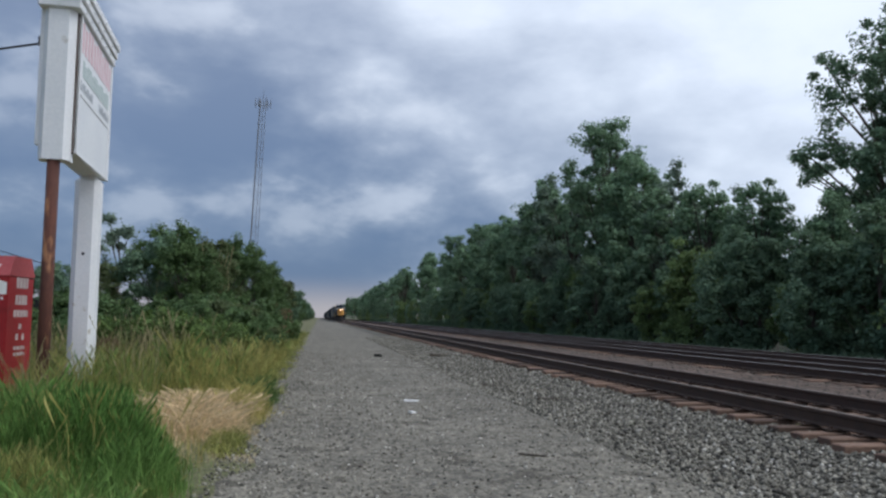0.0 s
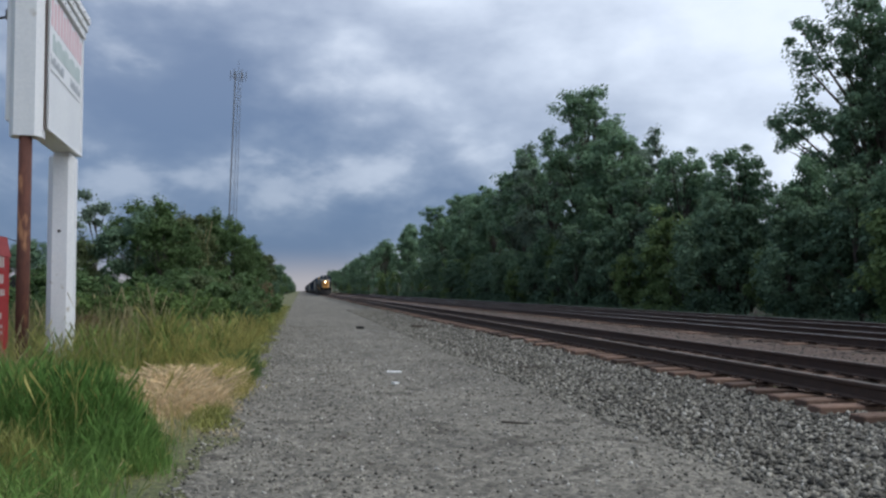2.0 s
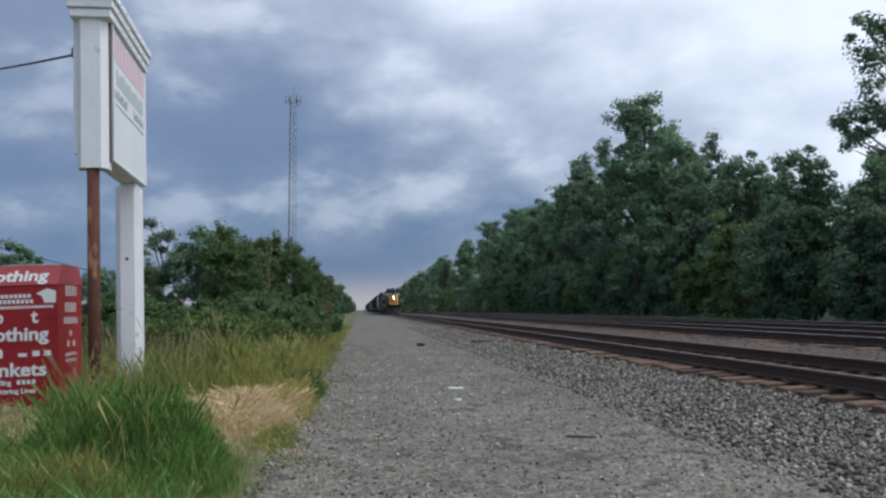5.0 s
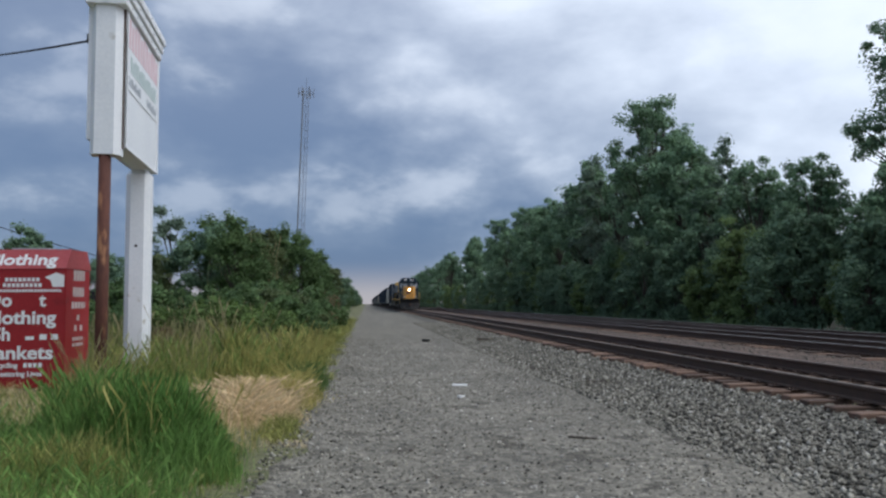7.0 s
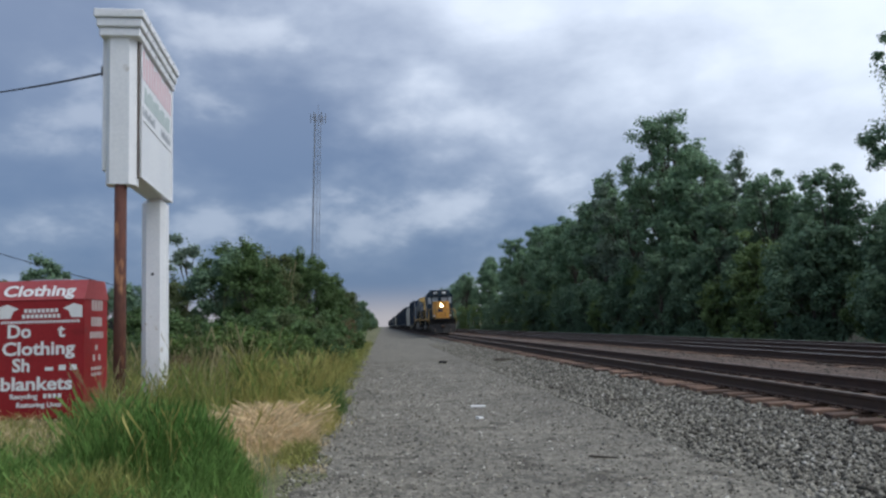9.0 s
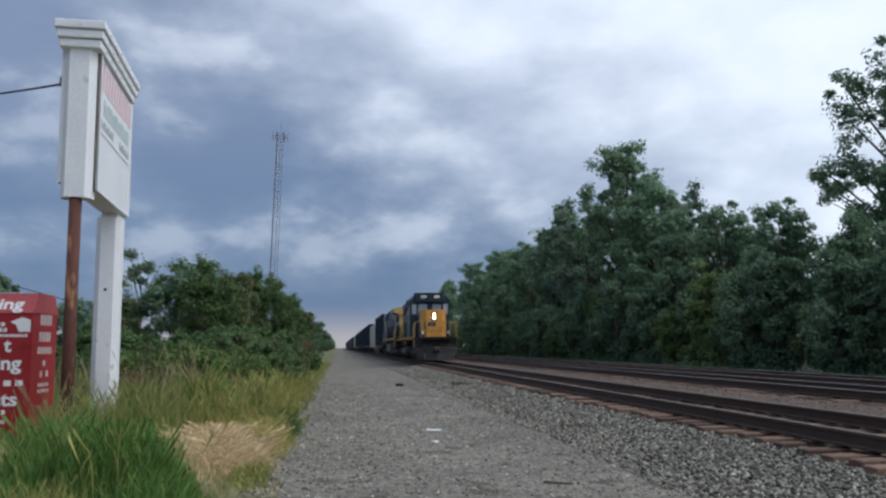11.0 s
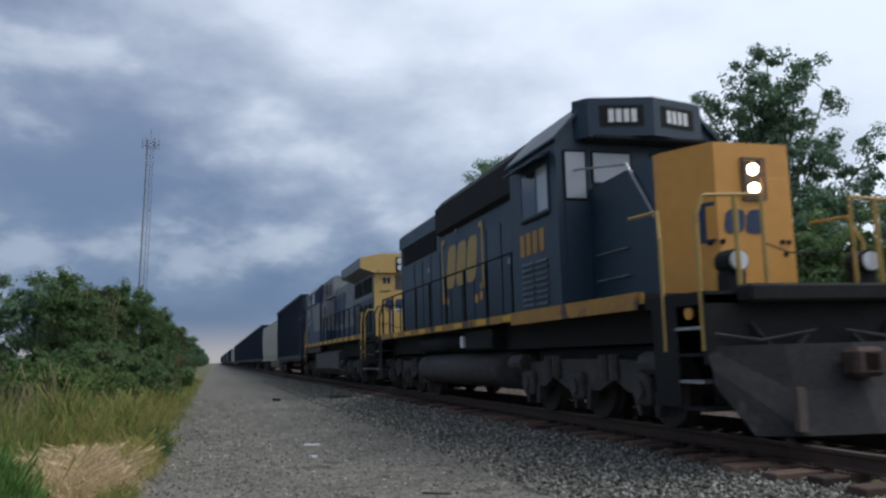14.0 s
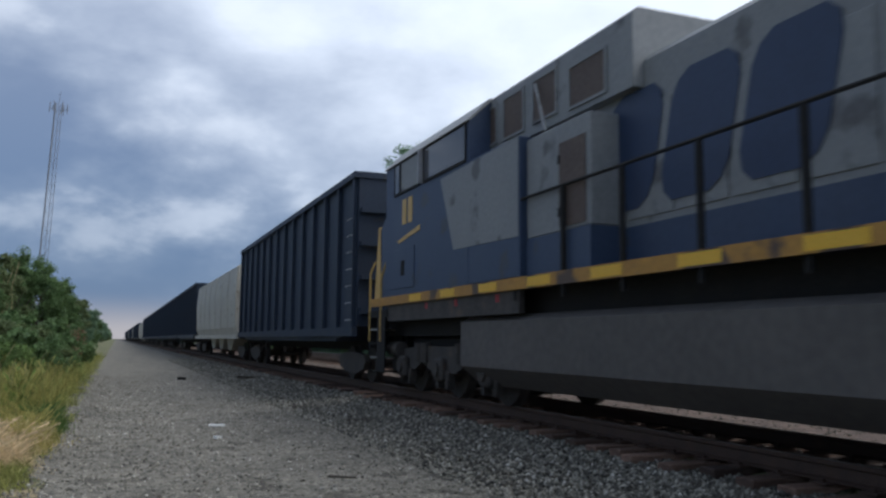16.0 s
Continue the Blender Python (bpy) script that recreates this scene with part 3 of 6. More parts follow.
for k in range(52):
    again(R.choice((sapling, sapling, sapling_b)), 20.6 + R.uniform(-0.8, 2.2), 9 + k * 1.9 + R.uniform(-0.8, 0.8), R.uniform(0.6, 0.9), R.uniform(0, 360))
for k in range(34):
    again(R.choice((sapling, sapling_b)), 18.8 + R.uniform(-0.3, 1.6), 103 + k * 3.2 + k * k * 0.16, R.uniform(0.8, 1.15), R.uniform(0, 360))
y = 118.0
while y < 900:
    src = R.choice((maple, poplar, maple, maple))
    again(src, 21.5 + R.uniform(-1.5, 3), y, R.uniform(0.9, 1.05) * 0.92 * (1.5 if src is maple else 1), R.uniform(0, 360))
    y += 8 + y * 0.045

# left side: hedge, small trees
HEDGE = "hedge along the gravel road"
bush = tree("hedge_bush", "dense green bush in the overgrown hedge", "bush", 1.95, 1.6, 0.0, 150, 70, 0.062, 0.32, M_LEAF_BUSH, 61, AT(-3.4, 22.5, 0.1), HEDGE, 0.2, 0.06, 0.3)
thicket = tree("thicket_tree", "leafy dark thicket tree with twiggy top", "tree", 6.2, 2.9, 0.0, 190, 75, 0.095, 0.52, M_LEAF_DARK, 67, AT(-8.2, 45, 0.1), HEDGE, 0.3, 0.1, 0.5)
pale_tree = tree("distant_tree", "distant pale grey-green tree with thin foliage", "tree", 12.2, 2.4, 4.5, 46, 34, 0.2, 0.8, M_LEAF_PALE, 71, AT(-21.0, 90), "", 0.6, 0.2, 0.3)
bush_b = tree("hedge_bush", "olive green bush with woody stems in the hedge", "bush", 1.95, 1.5, 0.0, 140, 65, 0.062, 0.32, M_LEAF_OLIVE, 63, AT(-2.9, 26.0, 0.1), HEDGE, 0.3, 0.06, 0.4)
thicket_b = tree("thicket_tree", "dark green thicket tree in the hedge", "tree", 6.6, 2.4, 0.0, 170, 75, 0.09, 0.48, M_LEAF_BUSH, 68, AT(-9.0, 48, 0.1), HEDGE, 0.5, 0.1, 0.7)
thicket_c = tree("thicket_tree", "olive thicket tree with twiggy upright shoots", "tree", 5.8, 2.6, 0.0, 160, 75, 0.09, 0.48, M_LEAF_OLIVE, 69, AT(-6.0, 47, 0.1), HEDGE, 0.5, 0.1, 0.4)
for x, y, s, t in ((-5.0, 22.5, 0.95, 40), (-2.2, 24.5, 0.85, 100), (-6.6, 23, 1.1, 170), (-2.4, 28.5, 0.85, 130), (-4.4, 29, 1.1, 220), (-2.3, 33, 0.85, 10), (-9.5, 27, 1.1, 60),
                   (-2.6, 39, 1.0, 80), (-3.9, 35, 1.3, 300), (-2.5, 46, 1.2, 45), (-6.0, 20.5, 0.75, 15), (-8.5, 21, 0.8, 290), (-11, 23, 0.9, 110)):
    again(R.choice((bush, bush, bush_b)), x, y, s, t, 0.1)
for x, y, s, t in ((-6.6, 42, 0.92, 70), (-11.0, 44, 0.70, 150), (-5.2, 50, 0.95, 210), (-4.6, 58, 1.0, 20), (-13.5, 47, 0.68, 99), (-7.2, 60, 1.05, 300), (-3.9, 68, 0.9, 330),
                   (-3.6, 80, 0.85, 45), (-3.4, 92, 0.8, 80), (-16.5, 52, 0.75, 10), (-20.5, 58, 0.8, 66), (-23.5, 60, 1.15, 200), (-27, 60, 0.95, 280), (-30, 60, 1.0, 20), (-34, 62, 1.1, 70)):
    again(R.choice((thicket, thicket_b, thicket_b, thicket_c)), x, y, s, t, 0.1)
creeper = tree("creeper_mound", "low mound of yellow-green creeper before the hedge", "bush", 1.55, 1.3, 0.0, 130, 70, 0.055, 0.28, M_LEAF_CREEPER, 65, AT(-3.5, 19.6, 0.1), HEDGE, 0.2, 0.05, 0.2)
for x, y, s, t in ((-2.6, 21.3, 0.9, 60), (-4.9, 19.2, 0.85, 130), (-2.1, 25.8, 0.75, 220), (-6.8, 18.8, 0.7, 300)):
    again(creeper, x, y, s, t, 0.1)
russet = tree("russet_bush", "russet-brown half-dead bush at the hedge's end", "bush", 2.2, 1.0, 0.0, 90, 50, 0.06, 0.3, M_LEAF_RUSSET, 73, AT(-2.3, 55, 0.1), HEDGE, 0.4, 0.05, 0.3)
for x, y, s, t in ((-3.4, 20.6, 0.5, 50), (-4.3, 17.8, 0.42, 120), (-2.2, 43, 0.8, 200)):
    again(russet, x, y, s, t, 0.1)
cedar = tree("cedar_tree", "small dark conical cedar standing above the hedge", "tree", 6.8, 0.95, 0.0, 80, 75, 0.08, 0.36, M_LEAF_DARK, 77, AT(-6.1, 60, 0.1), HEDGE, 0.1, 0.08, 1.7)
y = 104.0
while y < 700:
    again(R.choice((thicket, thicket_b, thicket_c)), -4.2 - R.uniform(0, 1.5), y, R.uniform(0.85, 1.1), R.uniform(0, 360))
    y += 8 + y * 0.04


def blades(name, spots, mat, label, seed, width=0.006, lean=0.35):
    """Grass blades in two bent pieces. spots: arrays x, y, height."""
    r = np.random.RandomState(seed + 1000)
    x, y, h = spots
    n = len(x)
    a = r.rand(n) * 6.283
    out = np.stack([np.cos(a), np.sin(a)], -1) * (h * lean * (0.3 + r.rand(n)))[:, None]
    sd = np.stack([-np.sin(a), np.cos(a)], -1) * (width * (0.6 + 0.8 * r.rand(n)))[:, None]
    z = ground_z(x, y) - 0.01
    p = np.stack([x, y], -1)
    V = np.stack([np.c_[p - sd, z], np.c_[p + sd, z], np.c_[p + out * 0.35 + sd * 0.8, z + h * 0.6], np.c_[p + out * 0.35 - sd * 0.8, z + h * 0.6],
                  np.c_[p + out + sd * 0.15, z + h * (0.9 + 0.1 * r.rand(n))], np.c_[p + out - sd * 0.15, z + h * (0.9 + 0.1 * r.rand(n))]], 1).reshape(-1, 3)
    k = (np.arange(n) * 6)[:, None]
    F = np.concatenate([k + np.array([[0, 1, 2, 3]]), k + np.array([[3, 2, 4, 5]])])
    return tagged(mesh_np(name, V, F, mat), label, "grass", kind="stuff")


def patch(n, cx, cy, rx, ry, h0, h1, seed, fade=True):
    r = np.random.RandomState(seed)
    a, q = r.rand(n) * 6.283, np.sqrt(r.rand(n)) * np.abs(1 + 0.2 * r.normal(size=n))
    wob = 1 + 0.18 * np.sin(3 * a + seed) + 0.1 * np.sin(7 * a)
    x, y = cx + rx * q * np.cos(a) * wob, cy + ry * q * np.sin(a) * wob
    h = (h0 + (h1 - h0) * r.rand(n)) * (np.maximum(1 - 0.5 * q ** 3, 0.25) if fade else 1) * (0.65 + 0.6 * r.rand(n) ** 2)
    return x, y, h


def strip(n, x0, x1, y0, y1, h0, h1, seed, power=1.4):
    r = np.random.RandomState(seed)
    y = y0 + (y1 - y0) * r.rand(n) ** power
    u = r.rand(n)
    x = x0 + (x1 - x0) * u + 0.15 * np.sin(y * 1.7) + 0.1 * np.sin(y * 4.1) - 0.35 * r.rand(n) ** 3 * (u > 0.6)
    keep = ((x > -3.55) & ((x < -2.5) | (y > 13.6))) | (y > 14.6) | (h1 < 0.5) | (x > 0)
    x, y = np.where(keep, x, -2.6 + 1.2 * r.rand(n)), np.where(keep, y, y + 3)
    clump = (0.8 + 0.1 * np.sin(x * 5.1 + 2 * np.sin(y * 1.3)) + 0.22 * np.sin(x * 2.3 + 1.7 * np.sin(y * 0.9)) * np.sin(y * 1.9 + x)) * (0.7 + 0.6 * r.rand(n) ** 2)
    return x, y, (h0 + (h1 - h0) * r.rand(n)) * clump


blades("lush_grass_clump", patch(32000, -2.0, 7.7, 0.66, 0.9, 0.26, 0.66, 3), M_GRASS, "lush bright green grass clump at the road's edge", 3, 0.0026, 0.26)
blades("grass_tuft", patch(5000, -2.65, 8.2, 0.42, 0.6, 0.3, 0.7, 21), M_GRASS, "dark green grass tuft", 21, 0.0028, 0.35)
blades("grass_tuft", patch(4500, -1.45, 6.9, 0.4, 0.5, 0.15, 0.42, 22), M_GRASS, "green grass tuft at the gravel's edge", 22, 0.0028, 0.35)
blades("grass_tuft", patch(3500, -2.2, 6.3, 0.6, 0.45, 0.1, 0.4, 23), M_GRASS_OLIVE, "mixed olive grass tuft", 23, 0.0028, 0.35)
blades("grass_tuft", patch(3500, -3.2, 7.2, 0.6, 0.7, 0.1, 0.42, 24), M_GRASS, "thin green grass tuft", 24, 0.0028, 0.35)
blades("front_grass", strip(6000, -5.5, -0.95, 3.2, 7.5, 0.05, 0.25, 26, 0.8), M_GRASS_OLIVE, "short mixed grass at the verge's near end", 26, 0.003, 0.6)
blades("front_green_grass", strip(20000, -5.5, -1.1, 3.2, 7.5, 0.1, 0.42, 27, 0.8), M_GRASS, "short green grass at the verge's near end", 27, 0.003, 0.5)
blades("grass_stems", patch(500, -2.0, 7.7, 0.9, 1.0, 0.5, 0.8, 25), M_GRASS_YELLOW, "pale stems standing in the grass clump", 25, 0.003, 0.3)
blades("verge_grass", strip(13000, -6.8, -1.25, 5.2, 12.2, 0.05, 0.2, 4, 1.0), M_GRASS_DRY, "short dry straw-coloured grass on the verge", 4, 0.0035, 1.0)
blades("verge_green_grass", strip(12000, -6.8, -1.75, 5.0, 12.2, 0.06, 0.26, 14, 1.0), M_GRASS_OLIVE, "short olive grass on the verge", 14, 0.0035, 0.9)
blades("straw_grass_patch", patch(24000, -1.5, 11.4, 0.72, 1.9, 0.08, 0.32, 5), M_GRASS_DRY, "flattened patch of dry straw grass", 5, 0.004, 1.2)
blades("patch_stems", patch(2200, -1.5, 11.9, 0.8, 1.8, 0.12, 0.40, 31), M_GRASS_YELLOW, "yellow-green stems in the straw patch", 31, 0.0035, 0.5)
blades("trackside_weeds", strip(9000, 17.4, 19.2, 8, 90, 0.15, 0.7, 32, 1.5), M_LEAF_DARK, "dark weeds along the wood's edge", 32, 0.015, 0.5)
blades("low_verge_grass", strip(11000, -2.2, -0.75, 10.5, 45, 0.05, 0.24, 6, 2.0), M_GRASS_OLIVE, "low olive grass creeping onto the gravel", 6, 0.004, 0.8)
blades("edge_tufts", strip(7000, -1.5, -0.85, 13.0, 70, 0.1, 0.35, 16, 2.0), M_GRASS_OLIVE, "green tufts along the gravel's edge", 16, 0.005, 0.6)
blades("tall_grass", strip(40000, -7.5, -1.15, 12.2, 30, 0.3, 0.85, 7, 1.3), M_GRASS_OLIVE, "tall olive grass below the hedge", 7, 0.0034, 0.32)
blades("tall_green_grass", strip(30000, -7.0, -1.35, 12.0, 40, 0.25, 0.75, 8, 1.5), M_GRASS, "tall green grass below the hedge", 8, 0.0036, 0.36)
blades("yellow_grass", strip(12000, -2.3, -1.2, 12.0, 30, 0.3, 0.8, 18, 1.3), M_GRASS_YELLOW, "yellowing tall grass by the road", 18, 0.0036, 0.34)
blades("seed_stalks", strip(900, -7.0, -2.2, 12.5, 20, 0.6, 1.2, 9, 1.1), M_SEED, "brown seed stalks above the tall grass", 9, 0.006, 0.25)
blades("dead_stalks", strip(2400, -5.4, -2.5, 15.5, 20.5, 0.5, 1.3, 19, 1.0), M_SEED, "grey-brown dead stalks before the hedge", 19, 0.003, 0.22)
blades("edge_weeds", patch(2200, -1.0, 14.0, 0.3, 2.2, 0.12, 0.45, 33), M_LEAF_CREEPER, "dark green weeds at the gravel's edge", 33, 0.005, 0.6)
blades("edge_grass", patch(2600, -1.0, 12.2, 0.26, 1.5, 0.15, 0.5, 34), M_GRASS_YELLOW, "thin yellow-green grass between straw and gravel", 34, 0.0034, 0.45)
blades("edge_weeds", patch(1500, -0.95, 9.4, 0.22, 1.1, 0.04, 0.16, 35), M_GRASS_OLIVE, "low weeds creeping onto the gravel", 35, 0.005, 0.9)
blades("post_grass", patch(900, -3.5, 11.7, 0.65, 0.5, 0.3, 0.8, 36), M_GRASS_OLIVE, "thin olive grass round the sign's posts", 36, 0.003, 0.3)
blades("post_stalks", patch(160, -3.6, 11.5, 0.6, 0.45, 0.5, 1.0, 37), M_SEED, "dry brown stalks beside the donation bin", 37, 0.0035, 0.3)
blades("thicket_shoots", strip(110, -8.4, -4.8, 43, 49, 4.9, 6.3, 41, 1.0), M_SEED, "bare upright shoots standing above the thicket", 41, 0.016, 0.12)
blades("field_grass", strip(9000, -14, -5.5, 13, 45, 0.3, 0.8, 10), M_GRASS_OLIVE, "rough grass behind the sign", 10, 0.008, 0.4)


# ================= roadside sign =================
def roadside_sign():
    # box runs away from the road; its end face looks towards the camera
    s = thing("roadside_sign", "tall white double-sided box sign on two posts, faded print", "sign", at=pose(-3.655, 12.5, 0.23) @ pose(0, 0, 0, 0, 0, 4.0))
    zb, zt, ln = 3.60, 5.74, 2.75
    part("cabinet", box(B(), -0.30, 0.0, 0.12, ln, zb, zt, 0.015), M_SIGNWHITE, s, "white painted metal sign cabinet")
    # rounded end column over the rusty pipe
    part("end_column", prism(B(), [(-0.46, 0.22), (-0.46, 0.03), (-0.38, -0.10), (-0.10, -0.10), (-0.025, 0.03), (-0.025, 0.22)], zb - 0.14, zt, "z"), M_SIGNWHITE, s, "white chamfered end column")
    part("rust_seam", box(B(), -0.03, 0.004, 0.09, 0.118, zb - 0.02, zt), M_BROWN, s, "rust-stained seam beside the column")
    part("back_flange", box(B(), -0.52, -0.46, 0.05, 0.2, zb + 0.1, zt), M_SIGNWHITE, s)
    for k in range(3):
        g = 0.03 + 0.034 * (k + 1)
        z = zt - 0.02 + 0.138 * k
        bm = box(B(), -0.46 - g, 0.0 + g, -0.10 - g, ln + g * 0.5, z, z + 0.126, 0.012)
        for i in range(7):
            rod(bm, (g - 0.01, 0.2 + i * 0.4, z + 0.06), (g + 0.022, 0.2 + i * 0.4, z + 0.06), 0.018, 6)
        rod(bm, (-0.22, -0.10 - g + 0.01, z + 0.06), (-0.22, -0.10 - g - 0.018, z + 0.06), 0.016, 6)
        part("cornice_board", bm, M_SIGNWHITE, s, "stepped white cornice board")
    for f in range(2):
        fx = 0.003 if f == 0 else -0.303
        d = 1 if f == 0 else -1
        face = part("sign_face", box(B(), min(fx, fx + d * 0.012), max(fx, fx + d * 0.012), 0.2, ln - 0.08, zb + 0.06, zt - 0.06), M_SIGNFACE, s, "pale sign face with faded print")
        px = fx + d * 0.012
        e = lambda a: (min(px, px + d * a), max(px, px + d * a))
        bm = B()
        box(bm, *e(0.02), 0.14, 0.2, zb, zt)
        box(bm, *e(0.02), ln - 0.08, ln, zb, zt)
        box(bm, *e(0.02), 0.2, ln - 0.08, zb, zb + 0.05)
        box(bm, *e(0.012), 0.2, ln - 0.08, zb + 0.93, zb + 0.95)
        part("face_trim", bm, M_SIGNWHITE, face)
        # faded print as plain bars: a tall red line, a green line, a small grey line
        for mat, z0, z1, y0, y1, w, gap in ((M_SIGNRED, zb + 1.60, zb + 2.06, 0.28, 2.62, 0.135, 0.085), (M_SIGNGREEN, zb + 1.24, zb + 1.50, 0.42, 2.6, 0.12, 0.045),
                                            (M_SIGNGREY, zb + 1.02, zb + 1.16, 0.28, 1.25, 0.065, 0.03), (M_SIGNGREY, zb + 1.02, zb + 1.16, 1.75, 2.6, 0.065, 0.03)):
            bm = B()
            y = y0
            i = 0
            while y + w < y1:
                box(bm, *e(0.005), y, y + w, z0, z1 - (0.05 if i % 3 == 1 else 0))
                y += w + gap
                i += 1
            tagged(part("print", bm, mat, face, "faded unreadable print"), kind="stuff")
    pm = B()
    rod(pm, (-0.235, 0.0, -0.6), (-0.235, 0.0, zb - 0.14), 0.088, 14)
    part("pipe_post", pm, M_RUST, s, "rusted brown steel pipe post", True)
    pb = box(B(), -0.40, 0.015, ln - 0.6, ln - 0.18, -0.6, zb, 0.09)
    part("box_post", pb, M_SIGNWHITE, s, "white painted box post, grimy at its foot")
    hb = rod(B(), (-0.2, ln - 0.61, 2.25), (-0.2, ln - 0.595, 2.25), 0.025, 8)
    part("bolt_hole", hb, M_BLACK, s)
    part("insulator", rod(B(), (-0.53, 0.1, zt - 0.56), (-0.53, 0.1, zt - 0.42), 0.028, 8), M_BLACK, s)
    return s


roadside_sign()


def letters(body, size, depth, mat, parent, m, name="lettering", align="CENTER"):
    """Raised lettering in the built-in font, turned into a mesh."""
    cu = bpy.data.curves.new(name, "FONT")
    cu.body, cu.size, cu.extrude, cu.align_x, cu.resolution_u = body, size, depth, align, 3
    cu.offset = size * 0.026
    tmp = bpy.data.objects.new(name, cu)
    scene.collection.objects.link(tmp)
    me = bpy.data.meshes.new_from_object(tmp.evaluated_get(bpy.context.evaluated_depsgraph_get()))
    bpy.data.objects.remove(tmp)
    me.materials.clear()
    me.materials.append(mat)
    ob = new(name, me)
    ob.parent = parent
    ob.matrix_basis = m
    return ob


def bars(bm, y, x0, x1, z0, z1, w, gap):
    x = x0
    while x + w <= x1 + 1e-6:
        box(bm, x, x + w, y - 0.003, y, z0, z1)
        x += w + gap
    return bm


def clothing_bin():
    b = thing("clothing_bin", "red metal clothing donation bin with white lettering", "donation bin", at=pose(-5.06, 12.45, 0.20) @ pose(0, 0, 0, 0, 0, -2))
    w, d, h, t = 0.67, 0.95, 1.79, 2.08
    part("body", box(B(), -w, w, 0, d, 0.05, h, 0.012), M_BINRED, b, "red enamelled steel body")
    part("roof", prism(B(), [(-0.012, h), (0.16, t), (d - 0.16, t), (d + 0.012, h)], -w - 0.012, w + 0.012, "x"), M_BINROOF, b, "paler red sloping roof")
    part("chute_flap", box(B(), -0.25, 0.3, 0.3, 0.7, t, t + 0.03, 0.008), M_STEEL, b)
    for x in (-w + 0.1, w - 0.1):
        for y in (0.1, d - 0.1):
            part("foot", box(B(), x - 0.06, x + 0.06, y - 0.06, y + 0.06, -0.15, 0.05), M_BLACK, b)
    part("edge_trim", box(B(), w, w + 0.008, 0.0, 0.035, 0.05, h), M_BINRED, b)
    front = lambda x, z: pose(x, -0.006, z, 90, 0, 0)
    slope = pose(0.0, 0.014, h + 0.058, 90 - math.degrees(math.atan2(0.172, t - h)), 0, 0)
    letters("Clothing", 0.26, 0.003, M_WHITE, b, slope @ Matrix.Diagonal((1.16, 1, 1, 1)))
    letters("Do", 0.27, 0.003, M_WHITE, b, front(-0.26, 1.24))
    letters("t", 0.27, 0.003, M_WHITE, b, front(0.35, 1.24))
    letters("Clothing", 0.27, 0.003, M_WHITE, b, front(0.02, 0.985) @ Matrix.Diagonal((1.12, 1, 1, 1)))
    letters("Sh", 0.27, 0.003, M_WHITE, b, front(-0.22, 0.745))
    tagged(part("worn_lettering", bars(bars(B(), -0.003, 0.12, 0.26, 0.75, 0.80, 0.12, 0.03), -0.003, 0.32, 0.62, 0.75, 0.83, 0.10, 0.06), M_WHITE, b), kind="stuff")
    letters("blankets", 0.27, 0.003, M_WHITE, b, front(0.0, 0.475) @ Matrix.Diagonal((1.16, 1, 1, 1)))
    letters("Recycling", 0.105, 0.003, M_WHITE, b, front(-0.18, 0.35))
    tagged(part("worn_lettering", bars(B(), -0.003, 0.10, 0.42, 0.352, 0.415, 0.05, 0.02), M_WHITE, b), kind="stuff")
    letters("Restoring Lives", 0.105, 0.003, M_WHITE, b, front(0.04, 0.225))
    # emblem: two cupped shapes, a two-line name and a small line, as plain shapes
    for sx in (-1, 1):
        cx = sx * 0.60 + 0.05
        part("emblem", prism(B(), [(cx, 1.52), (cx, 1.69), (cx - sx * 0.12, 1.73), (cx - sx * 0.28, 1.66), (cx - sx * 0.20, 1.62), (cx - sx * 0.16, 1.52)], -0.004, 0.0), M_WHITE, b, "white plain emblem shape")
    tx = bars(B(), -0.003, -0.19, 0.30, 1.60, 1.655, 0.045, 0.018)
    bars(tx, -0.003, -0.22, 0.33, 1.52, 1.575, 0.045, 0.018)
    bars(tx, -0.003, -0.52, 0.62, 1.445, 1.485, 0.03, 0.014)
    tagged(part("small_print", tx, M_WHITE, b), kind="stuff")
    # side print, worn
    sp = B()
    for z0, z1, y0, y1 in ((1.62, 1.78, 0.3, 0.72), (1.38, 1.52, 0.28, 0.7), (1.2, 1.3, 0.24, 0.76), (1.02, 1.1, 0.45, 0.55), (0.86, 0.95, 0.36, 0.44), (0.86, 0.95, 0.58, 0.66), (0.72, 0.77, 0.3, 0.7), (0.63, 0.68, 0.3, 0.7)):
        y = y0
        while y < y1:
            box(sp, w, w + 0.004, y, min(y + 0.09, y1), z0, z1)
            y += 0.12
    tagged(part("side_print", sp, M_WORNWHITE, b), kind="stuff")
    return b


clothing_bin()


